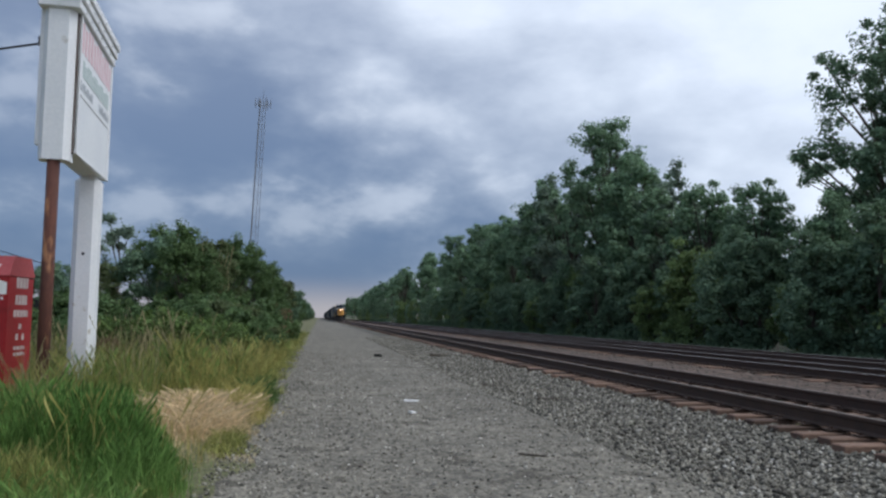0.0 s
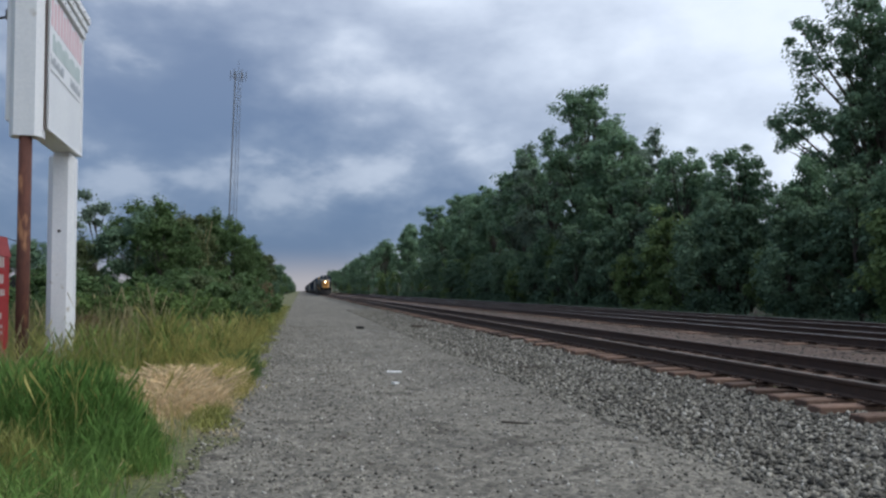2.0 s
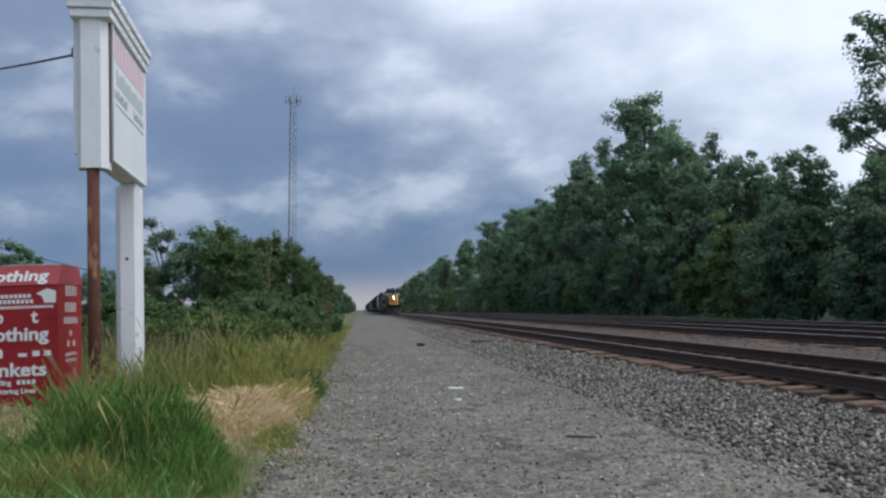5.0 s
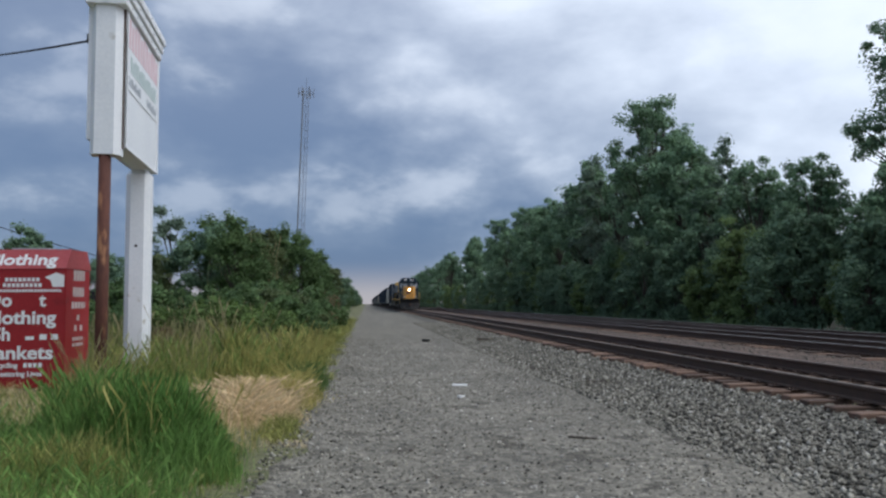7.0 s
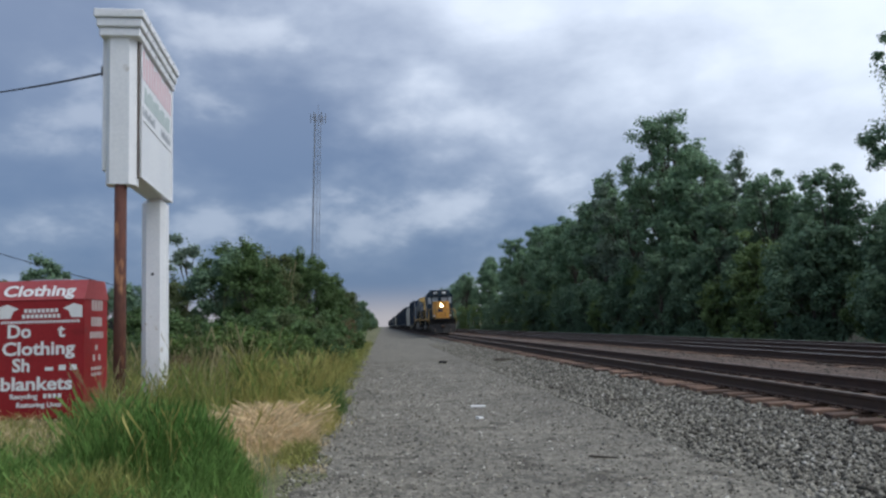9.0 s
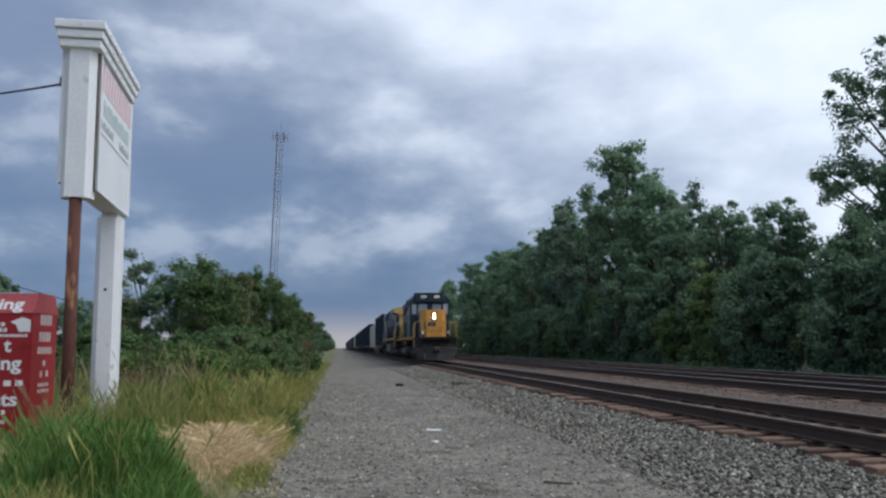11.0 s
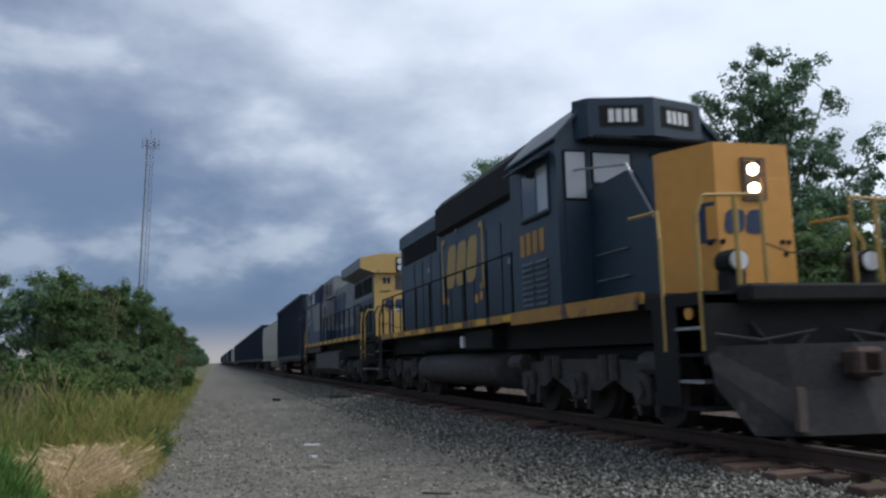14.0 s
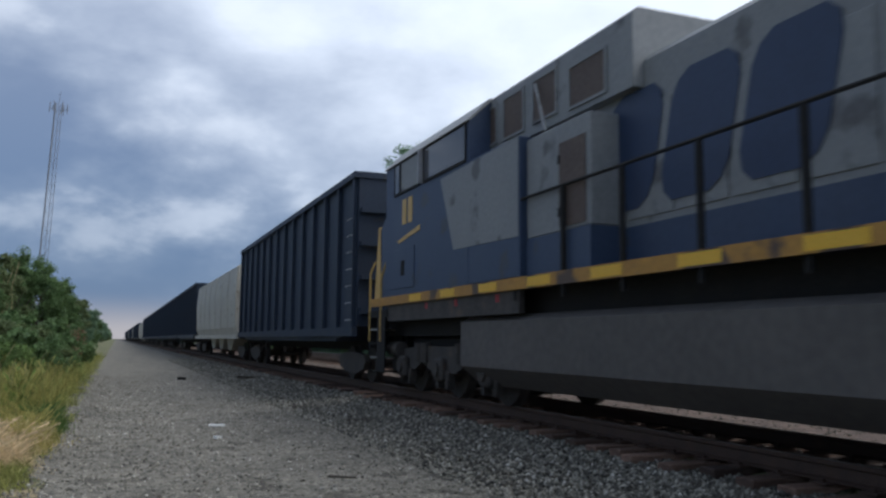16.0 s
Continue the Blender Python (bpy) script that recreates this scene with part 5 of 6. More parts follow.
def head_locomotive():
    v = vehicle("locomotive", "dark blue diesel locomotive with a yellow nose and lit headlights", "locomotive", 0.0, "locomotives of the train")
    end_steps(v, 0.9, 1, M_RAILYEL)
    end_steps(v, 20.1, -1, M_BLACK)
    plow(v)
    walkway(v, 2.2, 18.9, M_SILL, 1.755, 0.15)
    for s in (-1, 1):
        part("cab_sill", box(B(), *sorted((s * 1.53, s * 1.545)), 2.3, 6.9, 1.54, 1.76), M_SILL, v, "worn yellow sill below the cab")
    # low nose: yellow chamfered front, blue behind
    nose = part("nose", prism(B(), [(-0.93, 2.75), (-0.93, 2.62), (-0.56, 1.9), (0.56, 1.9), (0.93, 2.62), (0.93, 2.75)], 1.68, 3.66, "z"), M_YELLOW, v, "golden yellow chamfered nose")
    part("nose_door", box(B(), 0.1, 0.52, 1.885, 1.9, 1.75, 3.2, 0.005), M_YELLOW, nose)
    part("short_hood", prism(B(), [(2.75, 1.68), (4.7, 1.68), (4.7, 3.6), (2.75, 3.66)], -0.93, 0.93, "x"), M_BLUE, v)
    # headlights in a recessed box
    lb = B()
    for x0, x1, z0, z1 in ((-0.17, -0.13, 2.9, 3.46), (0.13, 0.17, 2.9, 3.46), (-0.13, 0.13, 2.9, 2.94), (-0.13, 0.13, 3.42, 3.46)):
        box(lb, x0, x1, 1.86, 1.9, z0, z1)
    box(lb, -0.13, 0.13, 1.89, 1.898, 2.94, 3.42)
    lamp_box = part("headlight_box", lb, M_BROWN, v, "dark brown headlight housing")
    for z in (3.31, 3.06):
        part("headlight", rod(B(), (0, 1.878, z), (0, 1.888, z), 0.072, 20), M_LAMP, lamp_box, "lit round headlight")
    # emblem on the nose: brackets and three blocks
    def on_nose(x, lift):
        return (1.9 if abs(x) < 0.56 else 1.9 + (abs(x) - 0.56) * 1.946) - lift

    def plate(outline, thick=0.008):
        bm = B()
        out = [bm.verts.new((x, on_nose(x, 0.004 + thick), z)) for x, z in outline]
        back = [bm.verts.new((x, on_nose(x, 0.002), z)) for x, z in outline]
        bm.faces.new(out)
        bm.faces.new(back[::-1])
        n = len(outline)
        for i in range(n):
            bm.faces.new((out[i], back[i], back[(i + 1) % n], out[(i + 1) % n]))
        return bm

    for a, d in ((-0.68, 1), (0.68, -1)):
        bk = [(a, 2.36), (a + 0.10 * d, 2.36), (a + 0.10 * d, 2.405), (a + 0.04 * d, 2.405), (a + 0.04 * d, 2.835), (a + 0.10 * d, 2.835), (a + 0.10 * d, 2.88), (a, 2.88)]
        part("bracket_mark", plate(bk), M_LETTERBLUE, nose)
    for k in range(3):
        x0, w = -0.46 + 0.315 * k, 0.285
        flat = [(0, 0.25), (0.08, 0.08), (0.25, 0), (0.75, 0), (0.92, 0.08), (1, 0.25), (1, 0.75), (0.92, 0.92), (0.75, 1), (0.25, 1), (0.08, 0.92), (0, 0.75)]
        part("emblem_block", plate([(x0 + w * u + 0.05 * (v - 0.5), 2.47 + 0.31 * v) for u, v in flat]), M_LETTERBLUE, nose, "dark blue plain emblem block")
    for x, z in ((-0.62, 2.36), (-0.52, 2.36), (0.36, 2.36), (0.46, 2.36), (0.4, 2.2)):
        yy = 1.9 - 0.02 if abs(x) < 0.56 else 1.98
        part("vent_hole", rod(B(), (x, yy - 0.01, z), (x, yy + 0.05, z), 0.035, 8), M_BLACK, nose)
    # ditch lights
    for s in (-0.92, 0.92):
        dl = part("ditch_light", rod(B(), (s, 1.05, 2.02), (s, 1.32, 2.02), 0.14, 14), M_BLACK, v, "black ditch light housing")
        part("lens", rod(B(), (s, 1.02, 2.02), (s, 1.05, 2.02), 0.115, 14), M_LENS, dl, "clear round lens")
        part("bracket", box(B(), s - 0.12, s + 0.12, 1.1, 1.3, 1.66, 1.9), M_BLACK, dl)
    part("ground_light", rod(B(), (-1.5, 1.2, 1.42), (-1.53, 1.2, 1.42), 0.07, 10), M_YELLOW, v)
    # cab
    cab = part("cab", prism(B(), [(-1.5, 1.72), (1.5, 1.72), (1.5, 4.42), (0.98, 4.95), (-0.98, 4.95), (-1.5, 4.42)], 4.7, 6.8), M_BLUE, v, "dark blue crew cab")
    part("cab_roof", prism(B(), [(-1.56, 4.42), (-1.0, 5.01), (1.0, 5.01), (1.56, 4.42), (1.56, 4.38), (1.5, 4.42), (0.98, 4.95), (-0.98, 4.95), (-1.5, 4.42), (-1.56, 4.38)], 4.62, 6.86), M_BLUE, cab)
    nb = part("number_housing", prism(B(), [(-1.18, 4.7), (-1.02, 4.46), (0.0, 4.2), (1.02, 4.46), (1.18, 4.7)], 4.40, 5.03, "z"), M_BLUE, cab, "wedge-shaped housing with two number boards")
    slope = 0.26 / 1.02

    def facet(bm, s, x0, x1, z0, z1, d0, d1):
        yy = lambda x: 4.2 + slope * x
        return prism(bm, [(s * x0, yy(x0) - d0), (s * x1, yy(x1) - d0), (s * x1, yy(x1) - d1), (s * x0, yy(x0) - d1)], z0, z1, "z")

    for s in (-1, 1):
        part("number_board", facet(B(), s, 0.16, 0.84, 4.56, 4.9, 0.0, 0.012), M_BLACK, nb)
        nm = B()
        for k in range(4):
            facet(nm, s, 0.27 + k * 0.118, 0.355 + k * 0.118, 4.625, 4.835, 0.012, 0.018)
        tagged(part("number_print", nm, M_WHITE, nb), kind="stuff")
    part("visor", box(B(), -0.98, 0.98, 4.30, 4.7, 4.35, 4.395), M_BLACK, cab)
    for x0, x1 in ((-1.35, -1.0), (-0.86, -0.2), (0.2, 0.86), (1.0, 1.35)):
        z0 = 3.45 if abs(x0) > 0.9 else 3.72
        # pale pane colour stands in for sky light in the glass
        w = part("front_window", box(B(), x0, x1, 4.682, 4.698, z0 if abs(x0 + x1) < 1.5 else 3.45, 4.2, 0.004), M_PALEGLASS, cab, "cab window pane with the sky's brightness painted in pale")
        fr = B()
        for a0, a1, b0, b1 in ((x0 - 0.03, x0, 3.42, 4.23), (x1, x1 + 0.03, 3.42, 4.23), (x0, x1, 4.2, 4.23), (x0, x1, 3.42, 3.45)):
            box(fr, a0, a1, 4.674, 4.699, max(b0, 3.42 if abs(x0 + x1) > 1.5 else 3.69), b1)
        part("window_frame", fr, M_BLACK, w)
    for s in (-1, 1):
        x = s * 1.502
        for y0, y1, m in ((5.05, 5.5, M_PALEGLASS), (5.56, 6.2, M_GLASS)):
            w = part("side_window", box(B(), *sorted((x, x + s * 0.012)), y0, y1, 3.35, 4.08), m, cab, "sliding cab side window")
        fr = B()
        for y0, y1, z0, z1 in ((5.0, 5.05, 3.3, 4.13), (6.2, 6.25, 3.3, 4.13), (5.05, 6.2, 4.08, 4.13), (5.05, 6.2, 3.3, 3.35), (5.5, 5.56, 3.35, 4.08)):
            box(fr, *sorted((x, x + s * 0.02)), y0, y1, z0, z1)
        part("window_frame", fr, M_BLUE, cab)
        part("sun_visor", prism(B(), [(s * 1.5, 4.28), (s * 1.5, 4.22), (s * 1.78, 4.12), (s * 1.78, 4.15)], 4.95, 6.4), M_BLUE, cab)
        part("armrest", box(B(), *sorted((x, x + s * 0.05)), 5.05, 6.2, 3.26, 3.3), M_BLACK, cab)
        # louvred panel below the cab
        lv = part("louvre_slat", prism(B(), [(s * 1.5, 0.05), (s * 1.5, 0.0), (s * 1.535, 0.0)], -0.26, 0.26), M_BLUE, cab)
        clones(lv, [(0, yy, 1.82 + 0.1 * k) for k in range(8) for yy in (5.45, 6.05)])
        side_bars(cab, M_SILL, x, 5.3, 6.4, 2.70, 3.08, 0.2, 0.09) if s < 0 else None
    part("cab_door", box(B(), -1.38, -0.98, 4.68, 4.699, 1.75, 3.4, 0.004), M_BLUE, cab)
    part("horn", pipe(B(), [(-0.25, 5.2, 5.03), (0.45, 5.2, 5.03)], 0.03, 6), M_BLACK, cab)
    part("roof_rail", pipe(B(), [(-0.3, 4.8, 5.01), (-0.3, 4.8, 5.1), (0.35, 4.8, 5.1), (0.35, 4.8, 5.01)], 0.015, 5), M_STEEL, cab)
    part("mirror_arm", pipe(B(), [(-1.2, 4.66, 3.9), (-0.98, 3.4, 3.7), (-0.95, 2.8, 2.9), (-1.3, 2.2, 2.72)], 0.02, 6), M_STEEL, v)
    for k, z in enumerate((2.1, 2.5)):
        part("nose_handrail", pipe(B(), [(-0.98, 4.5, z), (-0.98, 3.5, z)], 0.014, 5), M_GALV, v)
        part("nose_handrail", pipe(B(), [(0.98, 4.5, z), (0.98, 3.5, z)], 0.014, 5), M_GALV, v)
    # long hood
    hood = part("long_hood", prism(B(), hood_outline(0.95, 1.68, 4.5, 0.12), 6.8, 18.3), M_BLUE, v, "long dark blue engine hood")
    part("blower_housing", prism(B(), [(-1.1, 4.2), (-0.95, 4.12), (0.95, 4.12), (1.1, 4.2), (1.1, 4.84), (0.9, 5.06), (-0.9, 5.06), (-1.1, 4.84)], 6.85, 13.5), M_BLACK, hood, "overhanging dark roof housing")
    part("radiator_top", prism(B(), hood_outline(1.0, 4.4, 4.87, 0.1), 13.5, 18.3), M_BLUE, hood)
    for s in (-1, 1):
        g = part("radiator_grille", box(B(), *sorted((s * 0.95, s * 0.965)), 14.0, 17.9, 3.85, 4.42), M_BLACK, hood, "dark radiator grille")
        sl = part("slat", box(B(), *sorted((s * 0.965, s * 0.985)), 14.0, 17.9, 0, 0.03), M_BLACK, g)
        clones(sl, [(0, 0, 3.88 + 0.075 * k) for k in range(7)])
        door_lines(hood, s * 0.95 + (0.018 if s > 0 else 0), [7.4 + 0.95 * k for k in range(11)], 1.85, 3.75, M_BLUE)
        part("hood_step", box(B(), *sorted((s * 0.95, s * 1.25)), 6.85, 7.7, 1.72, 2.3, 0.03), M_BLUE, hood)
    for y in (14.8, 16.0, 17.2):
        part("roof_fan", rod(B(), (0, y, 4.85), (0, y, 5.06), 0.55, 18), M_BLACK, hood, "round roof fan")
    part("exhaust_stack", box(B(), -0.35, 0.35, 10.4, 10.8, 5.05, 5.16, 0.03), M_BLACK, hood)
    plain_mark(hood, "emblem_block", M_RAILYEL, 10.0, 13.4, 2.5, 4.0, -0.97, "golden plain emblem block on the hood")
    for y, z in ((10.6, 2.3), (10.25, 2.35), (13.0, 2.4), (13.3, 2.45)):
        part("paint_patch", rod(B(), (-0.968, y, z), (-0.974, y, z), 0.11, 10), M_YELLOW, hood)
    for y, z in ((12.1, 4.1), (7.6, 4.0), (14.8, 3.4), (8.4, 2.9)):
        part("marker_plate", box(B(), -0.976, -0.968, y - 0.05, y + 0.05, z - 0.06, z + 0.06), M_WORNWHITE, hood)
    side_handrail(v, 6.9, 18.9, 2.87, 9, M_BLACK)
    # underneath
    tank = [(1.38 * math.copysign(abs(math.cos(a)) ** 0.6, math.cos(a)), 0.72 + 0.42 * math.copysign(abs(math.sin(a)) ** 0.75, math.sin(a))) for a in (2 * math.pi * k / 28 for k in range(28))]
    part("fuel_tank", prism(B(), tank, 8.3, 14.6), M_TRUCK, v, "dusty rounded fuel tank", True)
    for s in (-1, 1):
        part("air_reservoir", rod(B(), (s * 1.15, 10.6, 1.34), (s * 1.15, 14.6, 1.34), 0.19, 14), M_BLACK, v, smooth=True)
        part("battery_box", box(B(), *sorted((s * 0.9, s * 1.4)), 8.4, 10.2, 1.15, 1.55, 0.02), M_BLACK, v)
        part("filler_cap", box(B(), *sorted((s * 1.36, s * 1.42)), 10.3, 10.5, 1.2, 1.45), M_WHITE, v)
    loco_truck(v, 4.9)
    loco_truck(v, 16.7)
    return v


def second_locomotive():
    v = vehicle("locomotive", "grey and blue diesel locomotive running hood first, yellow end", "locomotive", 21.0, "locomotives of the train")
    end_steps(v, 0.9, 1, M_RAILYEL)
    end_steps(v, 21.15, -1, M_RAILYEL)
    walkway(v, 1.9, 20.95, M_SILL, 1.92, 0.17)
    # radiator end: yellow face under wide overhanging wings
    face = part("end_face", box(B(), -0.95, 0.95, 1.88, 2.0, 1.84, 4.3), M_PALEYEL, v, "faded yellow hood end")
    hood = part("engine_hood", prism(B(), hood_outline(0.95, 2.42, 4.5, 0.1), 2.0, 13.4), M_GREY, v, "long grey engine hood")
    part("lower_hood", box(B(), -0.955, 0.955, 2.0, 13.4, 1.84, 2.42), M_MIDBLUE, hood, "blue lower band of the hood")
    wing = [(-1.5, 4.36), (-0.98, 4.18), (0.98, 4.18), (1.5, 4.36), (1.5, 4.74), (0.75, 4.9), (-0.75, 4.9), (-1.5, 4.74)]
    part("radiator_wing", prism(B(), wing, 1.76, 6.4), M_GREY, hood, "wide overhanging radiator housing")
    part("wing_end", prism(B(), wing, 1.74, 1.758), M_PALEYEL, hood, "faded yellow end of the radiator housing")
    for s in (-1, 1):
        for y0, y1 in ((2.3, 4.2), (4.4, 6.2)):
            g = part("radiator_grille", box(B(), *sorted((s * 0.95, s * 0.965)), y0, y1, 3.5, 4.1), M_BLACK, hood, "dark radiator opening")
            sl = part("slat", box(B(), *sorted((s * 0.965, s * 0.98)), y0, y1, 0, 0.025), M_BLACK, g)
            clones(sl, [(0, 0, 3.54 + 0.09 * k) for k in range(6)])
        part("dark_panel", box(B(), *sorted((s * 0.95, s * 0.962)), 2.05, 6.55, 1.95, 3.3), M_BLUE, hood, "dark blue lower hood panel")
        for y0 in (2.4, 3.3, 4.2, 5.1, 5.75):
            part("louvred_door", box(B(), *sorted((s * 0.955, s * 0.978)), y0, y0 + 0.62, 2.0, 3.1, 0.006), M_BLACK if y0 < 5 else M_BLUE, hood, "dark louvred hood door")
        door_lines(hood, s * 0.95 + (0.018 if s > 0 else 0), [7.0 + 0.9 * k for k in range(7)], 2.5, 3.85, M_GREY)
    lb = part("headlight_box", box(B(), -0.15, 0.15, 1.70, 1.74, 4.22, 4.76, 0.02), M_BLACK, hood, "black upright headlight box")
    for z in (4.62, 4.36):
        part("headlight", rod(B(), (0, 1.68, z), (0, 1.70, z), 0.105, 16), M_LENS, lb, "unlit round headlight")
    part("access_door", box(B(), -0.16, 0.16, 1.862, 1.878, 3.55, 4.1, 0.006), M_BROWN, face, "rusty brown access door")
    for sx in (-1, 1):
        part("wing_bracket", prism(B(), [(sx * 0.95, 4.0), (sx * 1.25, 4.26), (sx * 1.12, 4.26), (sx * 0.95, 4.1)], 1.8, 1.88), M_BROWN, face)
    nb = B()
    for k in range(2):
        box(nb, -0.62 + 0.16 * k, -0.5 + 0.16 * k, 1.874, 1.88, 3.78, 4.02)
        box(nb, 0.5 - 0.12 + 0.16 * k, 0.5 + 0.16 * k, 1.874, 1.88, 3.78, 4.02)
    tagged(part("number_print", nb, M_LETTERBLUE, face), kind="stuff")
    for k in range(3):
        x0 = -0.55 + 0.38 * k
        part("emblem_block", prism(B(), [(x0, 2.85), (x0 + 0.06, 2.74), (x0 + 0.33, 2.74), (x0 + 0.33, 3.1), (x0 + 0.26, 3.2), (x0 + 0.05, 3.2), (x0, 3.1)], 1.872, 1.88), M_LETTERBLUE, face, "worn blue plain emblem block")
    for z in (2.3, 3.5, 3.95):
        for x in (-0.55, 0.6):
            part("grab_handle", pipe(B(), [(x - 0.2, 1.86, z), (x + 0.2, 1.86, z)], 0.012, 5), M_BLACK, face)
    part("roof_grab", pipe(B(), [(-0.6, 1.9, 4.9), (-0.6, 1.9, 5.02), (-0.1, 1.9, 5.02), (-0.1, 1.9, 4.9)], 0.014, 5), M_STEEL, hood)
    part("end_gate", pipe(B(), [(-0.5, 1.0, 1.66), (-0.5, 1.0, 2.75), (0.5, 1.0, 2.75), (0.5, 1.0, 1.66)], 0.02, 6), M_WHITE, v, "white end gate rail")
    part("ground_light", rod(B(), (-1.5, 1.7, 1.42), (-1.53, 1.7, 1.42), 0.08, 10), M_AMBER, v)
    plain_mark(hood, "emblem_block", M_LETTERBLUE, 8.7, 12.5, 2.62, 4.06, -0.975, "large blue plain emblem block on the hood", False)
    part("dynamic_brake_housing", prism(B(), hood_outline(1.1, 4.08, 5.08, 0.08), 11.6, 16.3), M_GREY, hood, "raised grey roof housing")
    part("rear_hood", box(B(), -0.95, 0.95, 13.4, 15.7, 1.92, 4.1), M_GREY, hood)
    for s in (-1, 1):
        for y0, y1, z0, z1 in ((12.2, 13.05, 4.2, 4.74), (13.45, 14.1, 4.26, 4.86), (14.45, 15.1, 4.24, 4.86), (15.4, 16.05, 4.26, 4.84)):
            op = part("screened_opening", box(B(), *sorted((s * 1.1, s * 1.112)), y0, y1, z0, z1), M_BROWN, hood, "brown screened square opening")
            fr = B()
            for a0, a1, b0, b1 in ((y0 - 0.04, y0, z0 - 0.04, z1 + 0.04), (y1, y1 + 0.04, z0 - 0.04, z1 + 0.04), (y0, y1, z1, z1 + 0.04), (y0, y1, z0 - 0.04, z0)):
                box(fr, *sorted((s * 1.1, s * 1.125)), a0, a1, b0, b1)
            part("opening_frame", fr, M_GREY, op)
        part("air_cabinet", box(B(), *sorted((s * 0.95, s * 1.40)), 12.1, 13.78, 2.45, 3.88, 0.02), M_GREY, v, "grey equipment cabinet")
        part("cabinet_base", box(B(), *sorted((s * 0.95, s * 1.41)), 12.1, 13.78, 1.92, 2.45), M_MIDBLUE, v)
        door = part("cabinet_door", box(B(), *sorted((s * 1.40, s * 1.415)), 12.2, 12.85, 2.5, 3.62, 0.006), M_BROWN, v, "rusty brown cabinet door")
        for z in (2.7, 3.4):
            part("hinge", rod(B(), (s * 1.42, 12.84, z - 0.06), (s * 1.42, 12.84, z + 0.06), 0.018, 6), M_BLACK, door)
        part("brace_rod", pipe(B(), [(s * 1.14, 14.0, 4.8), (s * 1.36, 13.3, 3.9)], 0.025, 6), M_GREY, hood)
    # cab at the trailing end: a low base, then the crew cab with its windows
    part("cab_base", box(B(), -1.5, 1.5, 13.82, 15.62, 1.92, 3.95, 0.015), M_MIDBLUE, v, "blue and grey low base before the cab")
    cab = part("cab", prism(B(), [(-1.5, 1.92), (1.5, 1.92), (1.5, 4.62), (1.12, 4.98), (-1.12, 4.98), (-1.5, 4.62)], 15.62, 20.0), M_MIDBLUE, v, "blue wide cab with dark windows")
    part("cab_roof", prism(B(), [(-1.55, 4.62), (-1.14, 5.03), (1.14, 5.03), (1.55, 4.62), (1.5, 4.62), (1.12, 4.98), (-1.12, 4.98), (-1.5, 4.62)], 15.58, 20.08), M_GREY, cab)
    for s in (-1, 1):
        x = s * 1.503
        part("grey_panel", prism(B(), [(13.84, 2.5), (16.24, 2.55), (16.86, 3.87), (13.84, 3.94)], *sorted((x, x + s * 0.006)), "x"), M_GREY, cab, "slanted grey painted panel on the cab side")
        for y0, y1, m in ((15.75, 17.7, M_GLASS), (17.95, 19.0, M_GREY), (19.12, 19.4, M_GLASS)):
            w = part("side_window", prism(B(), [(y0, 4.0), (y1, 4.0), (y1, 4.58), (y0, 4.58)], *sorted((x, x + s * 0.014)), "x"), m, cab, "dark cab side window" if m is M_GLASS else "grey window blank")
            fr = B()
            for a0, a1, b0, b1 in ((y0 - 0.04, y0, 3.95, 4.63), (y1, y1 + 0.04, 3.95, 4.63), (y0, y1, 3.95, 4.0), (y0, y1, 4.58, 4.63)):
                box(fr, *sorted((x, x + s * 0.022)), a0, a1, b0, b1)
            part("window_frame", fr, M_BLACK, w)
        part("wind_deflector", box(B(), *sorted((x, x + s * 0.12)), 17.72, 17.75, 3.95, 4.6), M_STEEL, cab)
        part("battery_door", box(B(), *sorted((x, x + s * 0.012)), 18.2, 19.6, 2.05, 2.85, 0.006), M_MIDBLUE, cab)
        part("door_slot", box(B(), *sorted((x + s * 0.012, x + s * 0.018)), 18.75, 18.95, 2.3, 2.6), M_BLACK, cab)
        part("cab_skirt", box(B(), *sorted((s * 1.38, s * 1.47)), 13.9, 19.9, 1.42, 1.75), M_TRUCK, v, "grey dusty skirt below the cab")
        mark = part("jacking_mark", box(B(), *sorted((s * 1.47, s * 1.476)), -0.06, 0.06, 1.6, 1.72), M_BINRED, v, "small red mark")
        clones(mark, [(0, y, 0) for y in (14.6, 16.2, 17.6)])
    side_bars(cab, M_PALEYEL, -1.503, 18.35, 18.95, 3.32, 3.82, 0.24, 0.1)
    part("crest_bar", prism(B(), [(17.9, 3.2), (18.5, 3.12), (19.2, 3.02), (19.15, 2.96), (18.5, 3.04), (17.9, 3.1)], -1.51, -1.503, "x"), M_PALEYEL, cab, "small faded yellow crest bar")
    part("cab_nose", prism(B(), [(20.0, 1.92), (20.9, 1.92), (20.75, 3.4), (20.0, 3.85)], -1.4, 1.4, "x"), M_MIDBLUE, v, "blue sloping nose")
    part("nose_front", prism(B(), [(20.6, 1.92), (21.0, 1.92), (20.79, 3.5), (20.7, 3.5)], -1.42, 1.42, "x"), M_PALEYEL, v, "faded yellow nose front")
    side_handrail(v, 2.0, 14.05, 3.03, 10, M_BLACK)
    tank = [(-1.25, 1.42), (-1.42, 1.33), (-1.42, 0.62), (-1.05, 0.32), (1.05, 0.32), (1.42, 0.62), (1.42, 1.33), (1.25, 1.42)]
    part("fuel_tank", prism(B(), tank, 8.0, 16.1), M_TANK, v, "dusty faceted fuel tank")
    loco_truck(v, 5.2)
    loco_truck(v, 17.6)
    return v


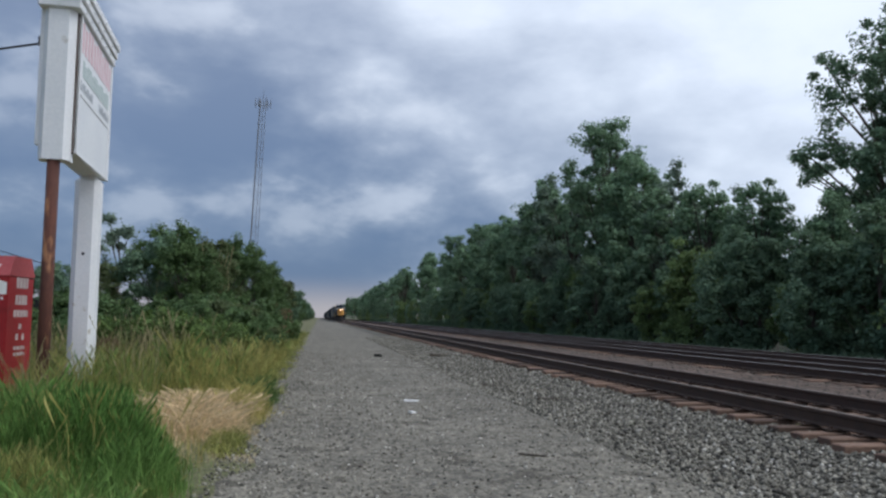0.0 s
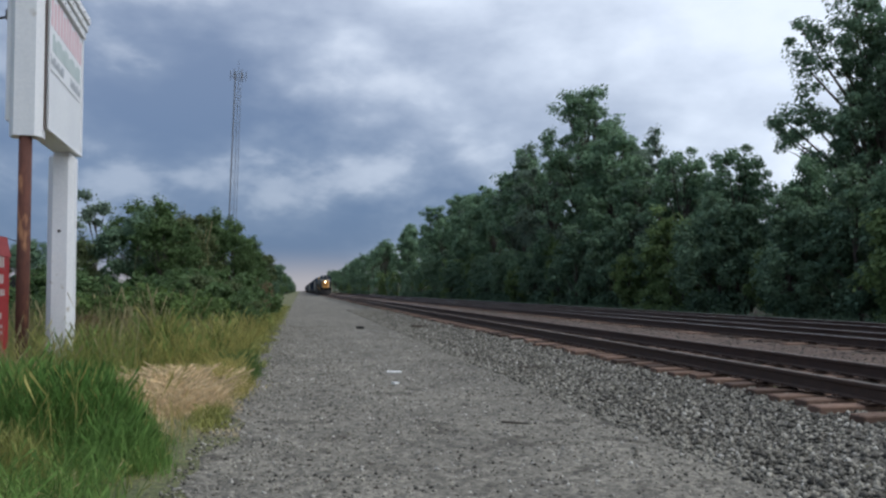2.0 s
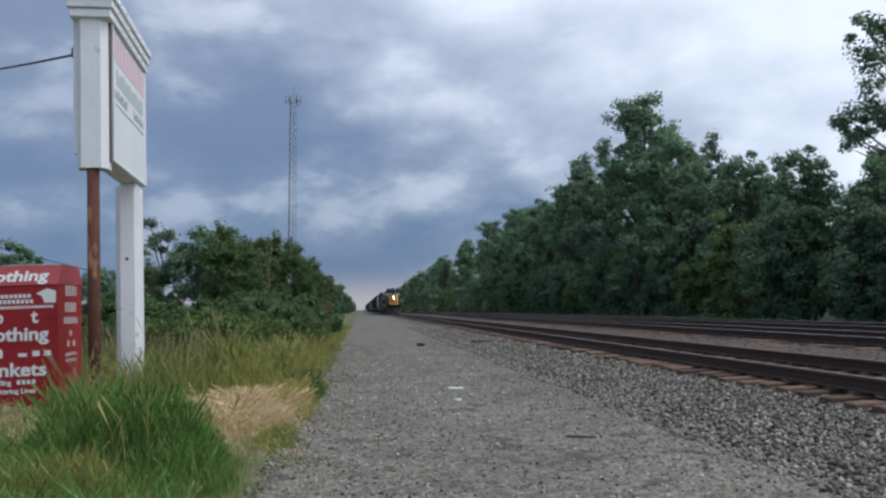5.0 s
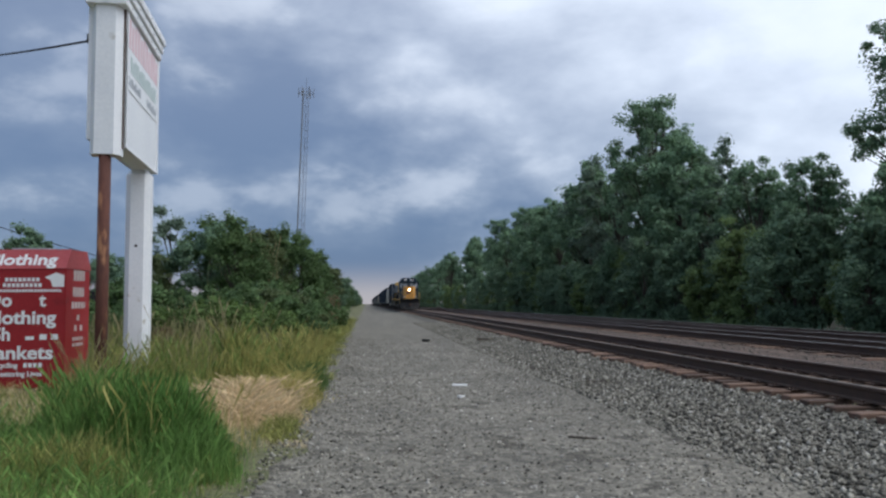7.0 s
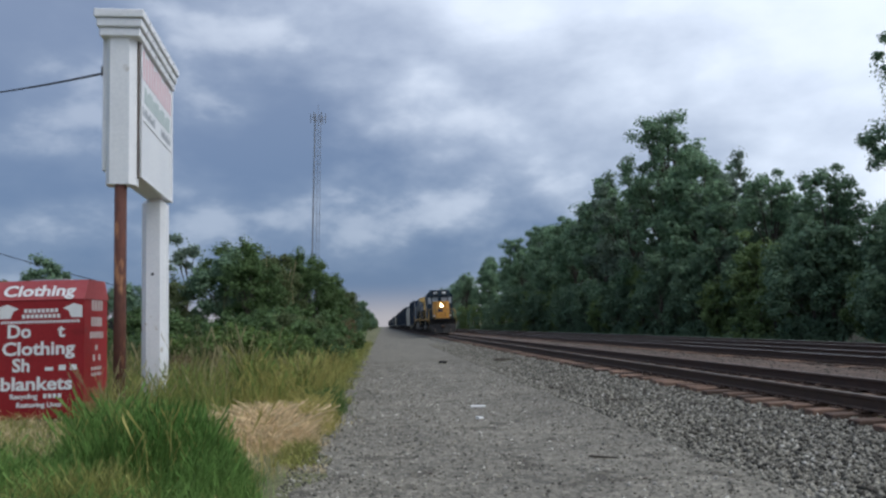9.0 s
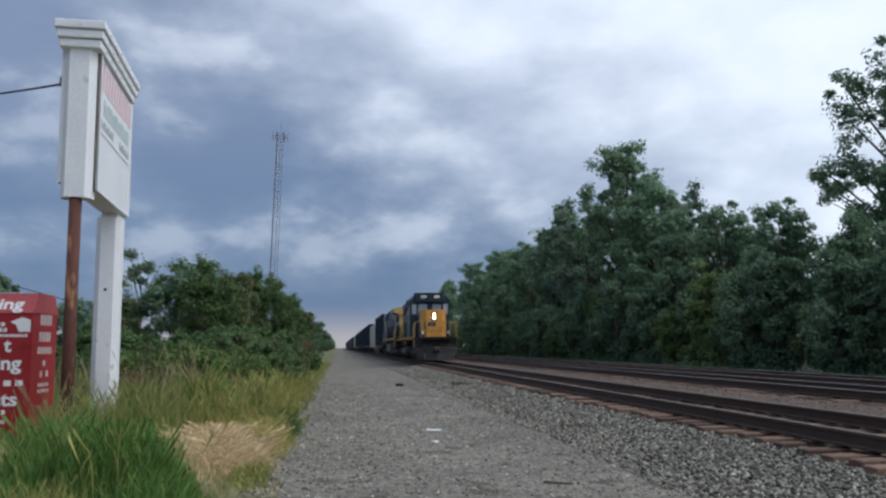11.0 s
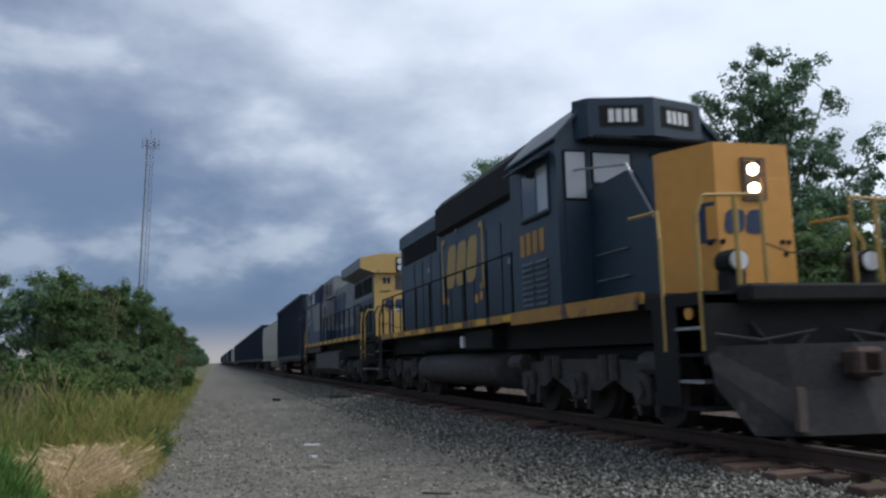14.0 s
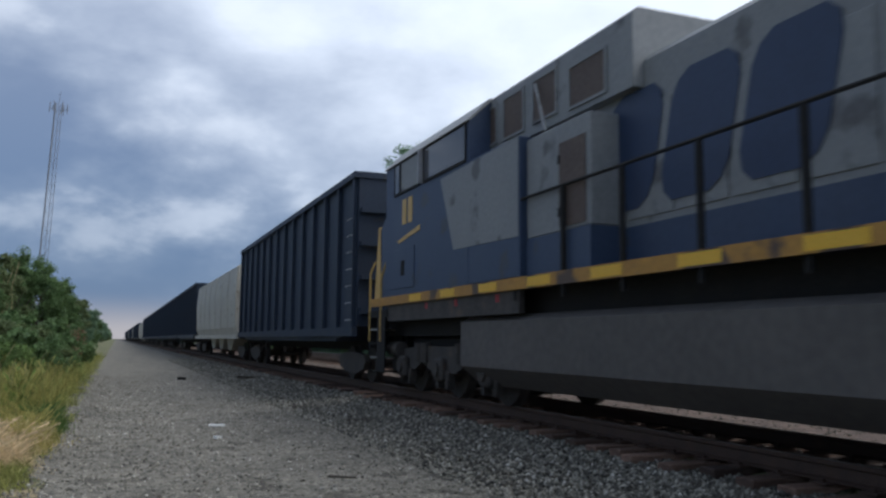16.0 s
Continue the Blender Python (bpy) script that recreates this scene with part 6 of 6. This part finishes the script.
def car_truck(parent, c, turning):
    for k in (-0.9, 0.9):
        wheelset(parent, c + k, 0.44, turning)
    for s in (-1, 1):
        o = [(c - 1.25, 0.52), (c - 1.1, 0.66), (c - 0.5, 0.72), (c + 0.5, 0.72), (c + 1.1, 0.66), (c + 1.25, 0.52), (c + 1.1, 0.34), (c + 0.45, 0.2), (c - 0.45, 0.2), (c - 1.1, 0.34)]
        part("side_frame", prism(B(), o, *sorted((s * 0.95, s * 1.1)), "x"), M_TRUCK, parent, "cast truck side frame")


def gondola(off, ln, detailed, label):
    """High-sided open hopper with vertical ribs."""
    v = vehicle("hopper_car", label, "hopper car", off, "freight cars of the train")
    a, b = 0.45, ln - 0.45
    body = part("body", prism(B(), [(a, 1.35), (a, 4.92), (b, 4.92), (b, 1.35), (b - 2.0, 1.0), (a + 2.0, 1.0)], -1.5, 1.5, "x"), M_CARBLACK, v, "dark steel car body")
    bm = B()
    for s in (-1, 1):
        box(bm, *sorted((s * 1.48, s * 1.62)), a - 0.03, b + 0.03, 4.88, 5.03)
    box(bm, -1.48, 1.48, a - 0.05, a + 0.08, 4.88, 5.03)
    box(bm, -1.48, 1.48, b - 0.08, b + 0.05, 4.88, 5.03)
    part("top_rim", bm, M_CARBLACK, v)
    n = 14
    for s in (-1, 1):
        rib = part("rib", box(B(), *sorted((s * 1.5, s * 1.6)), -0.07, 0.07, 1.3, 4.88), M_CARBLACK, v)
        clones(rib, [(0, a + 0.2 + (b - a - 0.4) * k / (n - 1), 0) for k in range(n)])
        part("side_sill", box(B(), *sorted((s * 1.5, s * 1.62)), a, b, 1.12, 1.34), M_CARBLACK, v)
    for y0, y1 in ((a - 0.12, a), (b, b + 0.12)):
        er = part("end_rib", box(B(), -1.45, 1.45, y0, y1, -0.06, 0.06), M_CARBLACK, v)
        clones(er, [(0, 0, z) for z in (1.7, 2.5, 3.3, 4.1)])
    for c in (2.3, ln - 2.3):
        car_truck(v, c, detailed)
    part("centre_sill", box(B(), -0.3, 0.3, 0.2, ln - 0.2, 0.75, 1.1), M_BLACK, v)
    if detailed:
        for k in range(7):
            part("rung", pipe(B(), [(-1.62, a + 0.1, 1.5 + 0.4 * k), (-1.66, a + 0.1, 1.5 + 0.4 * k), (-1.66, a + 0.5, 1.5 + 0.4 * k), (-1.62, a + 0.5, 1.5 + 0.4 * k)], 0.012, 4), M_STEEL, v)
    return v


def covered_hopper(off, ln, label):
    v = vehicle("hopper_car", label, "hopper car", off, "freight cars of the train")
    a, b = 1.0, ln - 1.0
    o = [(-1.35, 1.1), (1.35, 1.1), (1.55, 1.6), (1.6, 3.2), (1.5, 4.5), (0.9, 4.85), (-0.9, 4.85), (-1.5, 4.5), (-1.6, 3.2), (-1.55, 1.6)]
    part("body", prism(B(), o, a, b), M_CREAM, v, "cream painted rounded car body")
    for s in (-1, 1):
        rib = part("seam", prism(B(), [(s * 1.56, 1.6), (s * 1.61, 3.2), (s * 1.51, 4.5), (s * 1.53, 4.5), (s * 1.63, 3.2), (s * 1.58, 1.6)], -0.03, 0.03), M_CREAM, v)
        clones(rib, [(0, a + (b - a) * k / 7, 0) for k in range(1, 7)])
        part("side_sill", box(B(), *sorted((s * 1.4, s * 1.58)), 0.3, ln - 0.3, 1.05, 1.25), M_CREAM, v)
    part("roof_hatch", box(B(), -0.35, 0.35, a + 0.6, b - 0.6, 4.85, 5.0, 0.04), M_CREAM, v)
    part("end_platform", box(B(), -1.5, 1.5, 0.3, a, 1.05, 1.2), M_BLACK, v)
    part("end_platform", box(B(), -1.5, 1.5, b, ln - 0.3, 1.05, 1.2), M_BLACK, v)
    for c0 in (0.3, 0.5, 0.7):
        y = a + (b - a) * c0
        part("discharge_chute", prism(B(), [(y - 1.6, 1.1), (y + 1.6, 1.1), (y + 0.5, 0.45), (y - 0.5, 0.45)], -1.0, 1.0, "x"), M_CREAM, v)
    for c in (2.0, ln - 2.0):
        car_truck(v, c, False)
    part("centre_sill", box(B(), -0.3, 0.3, 0.2, ln - 0.2, 0.75, 1.05), M_BLACK, v)
    return v


head_locomotive()
second_locomotive()
gondola(42.7, 20.2, True, "dark blue-black open hopper car with vertical steel ribs")
covered_hopper(62.9, 22.0, "cream covered hopper car with rounded sides")
DARK_CAR = "dark open hopper car with ribbed steel sides"
off = 84.9
for k in range(30):
    if k in (7, 8, 13, 19):
        covered_hopper(off, 18.0, "pale covered hopper car far down the train")
    else:
        gondola(off, 18.0, False, DARK_CAR)
    off += 18.0


def motions():
    for ob, off in MOVING:
        walk(ob, [(t, pose(TRACK_X[0], train_y(t) + off, RAIL_Z)) for t in range(0, 17)])
    for ob, y, r in WHEELS:
        walk(ob, [(k / FPS, pose(0, y, r, math.degrees((train_y(0) - train_y(k / FPS)) / r))) for k in range(0, 16 * FPS + 1)])


motions()
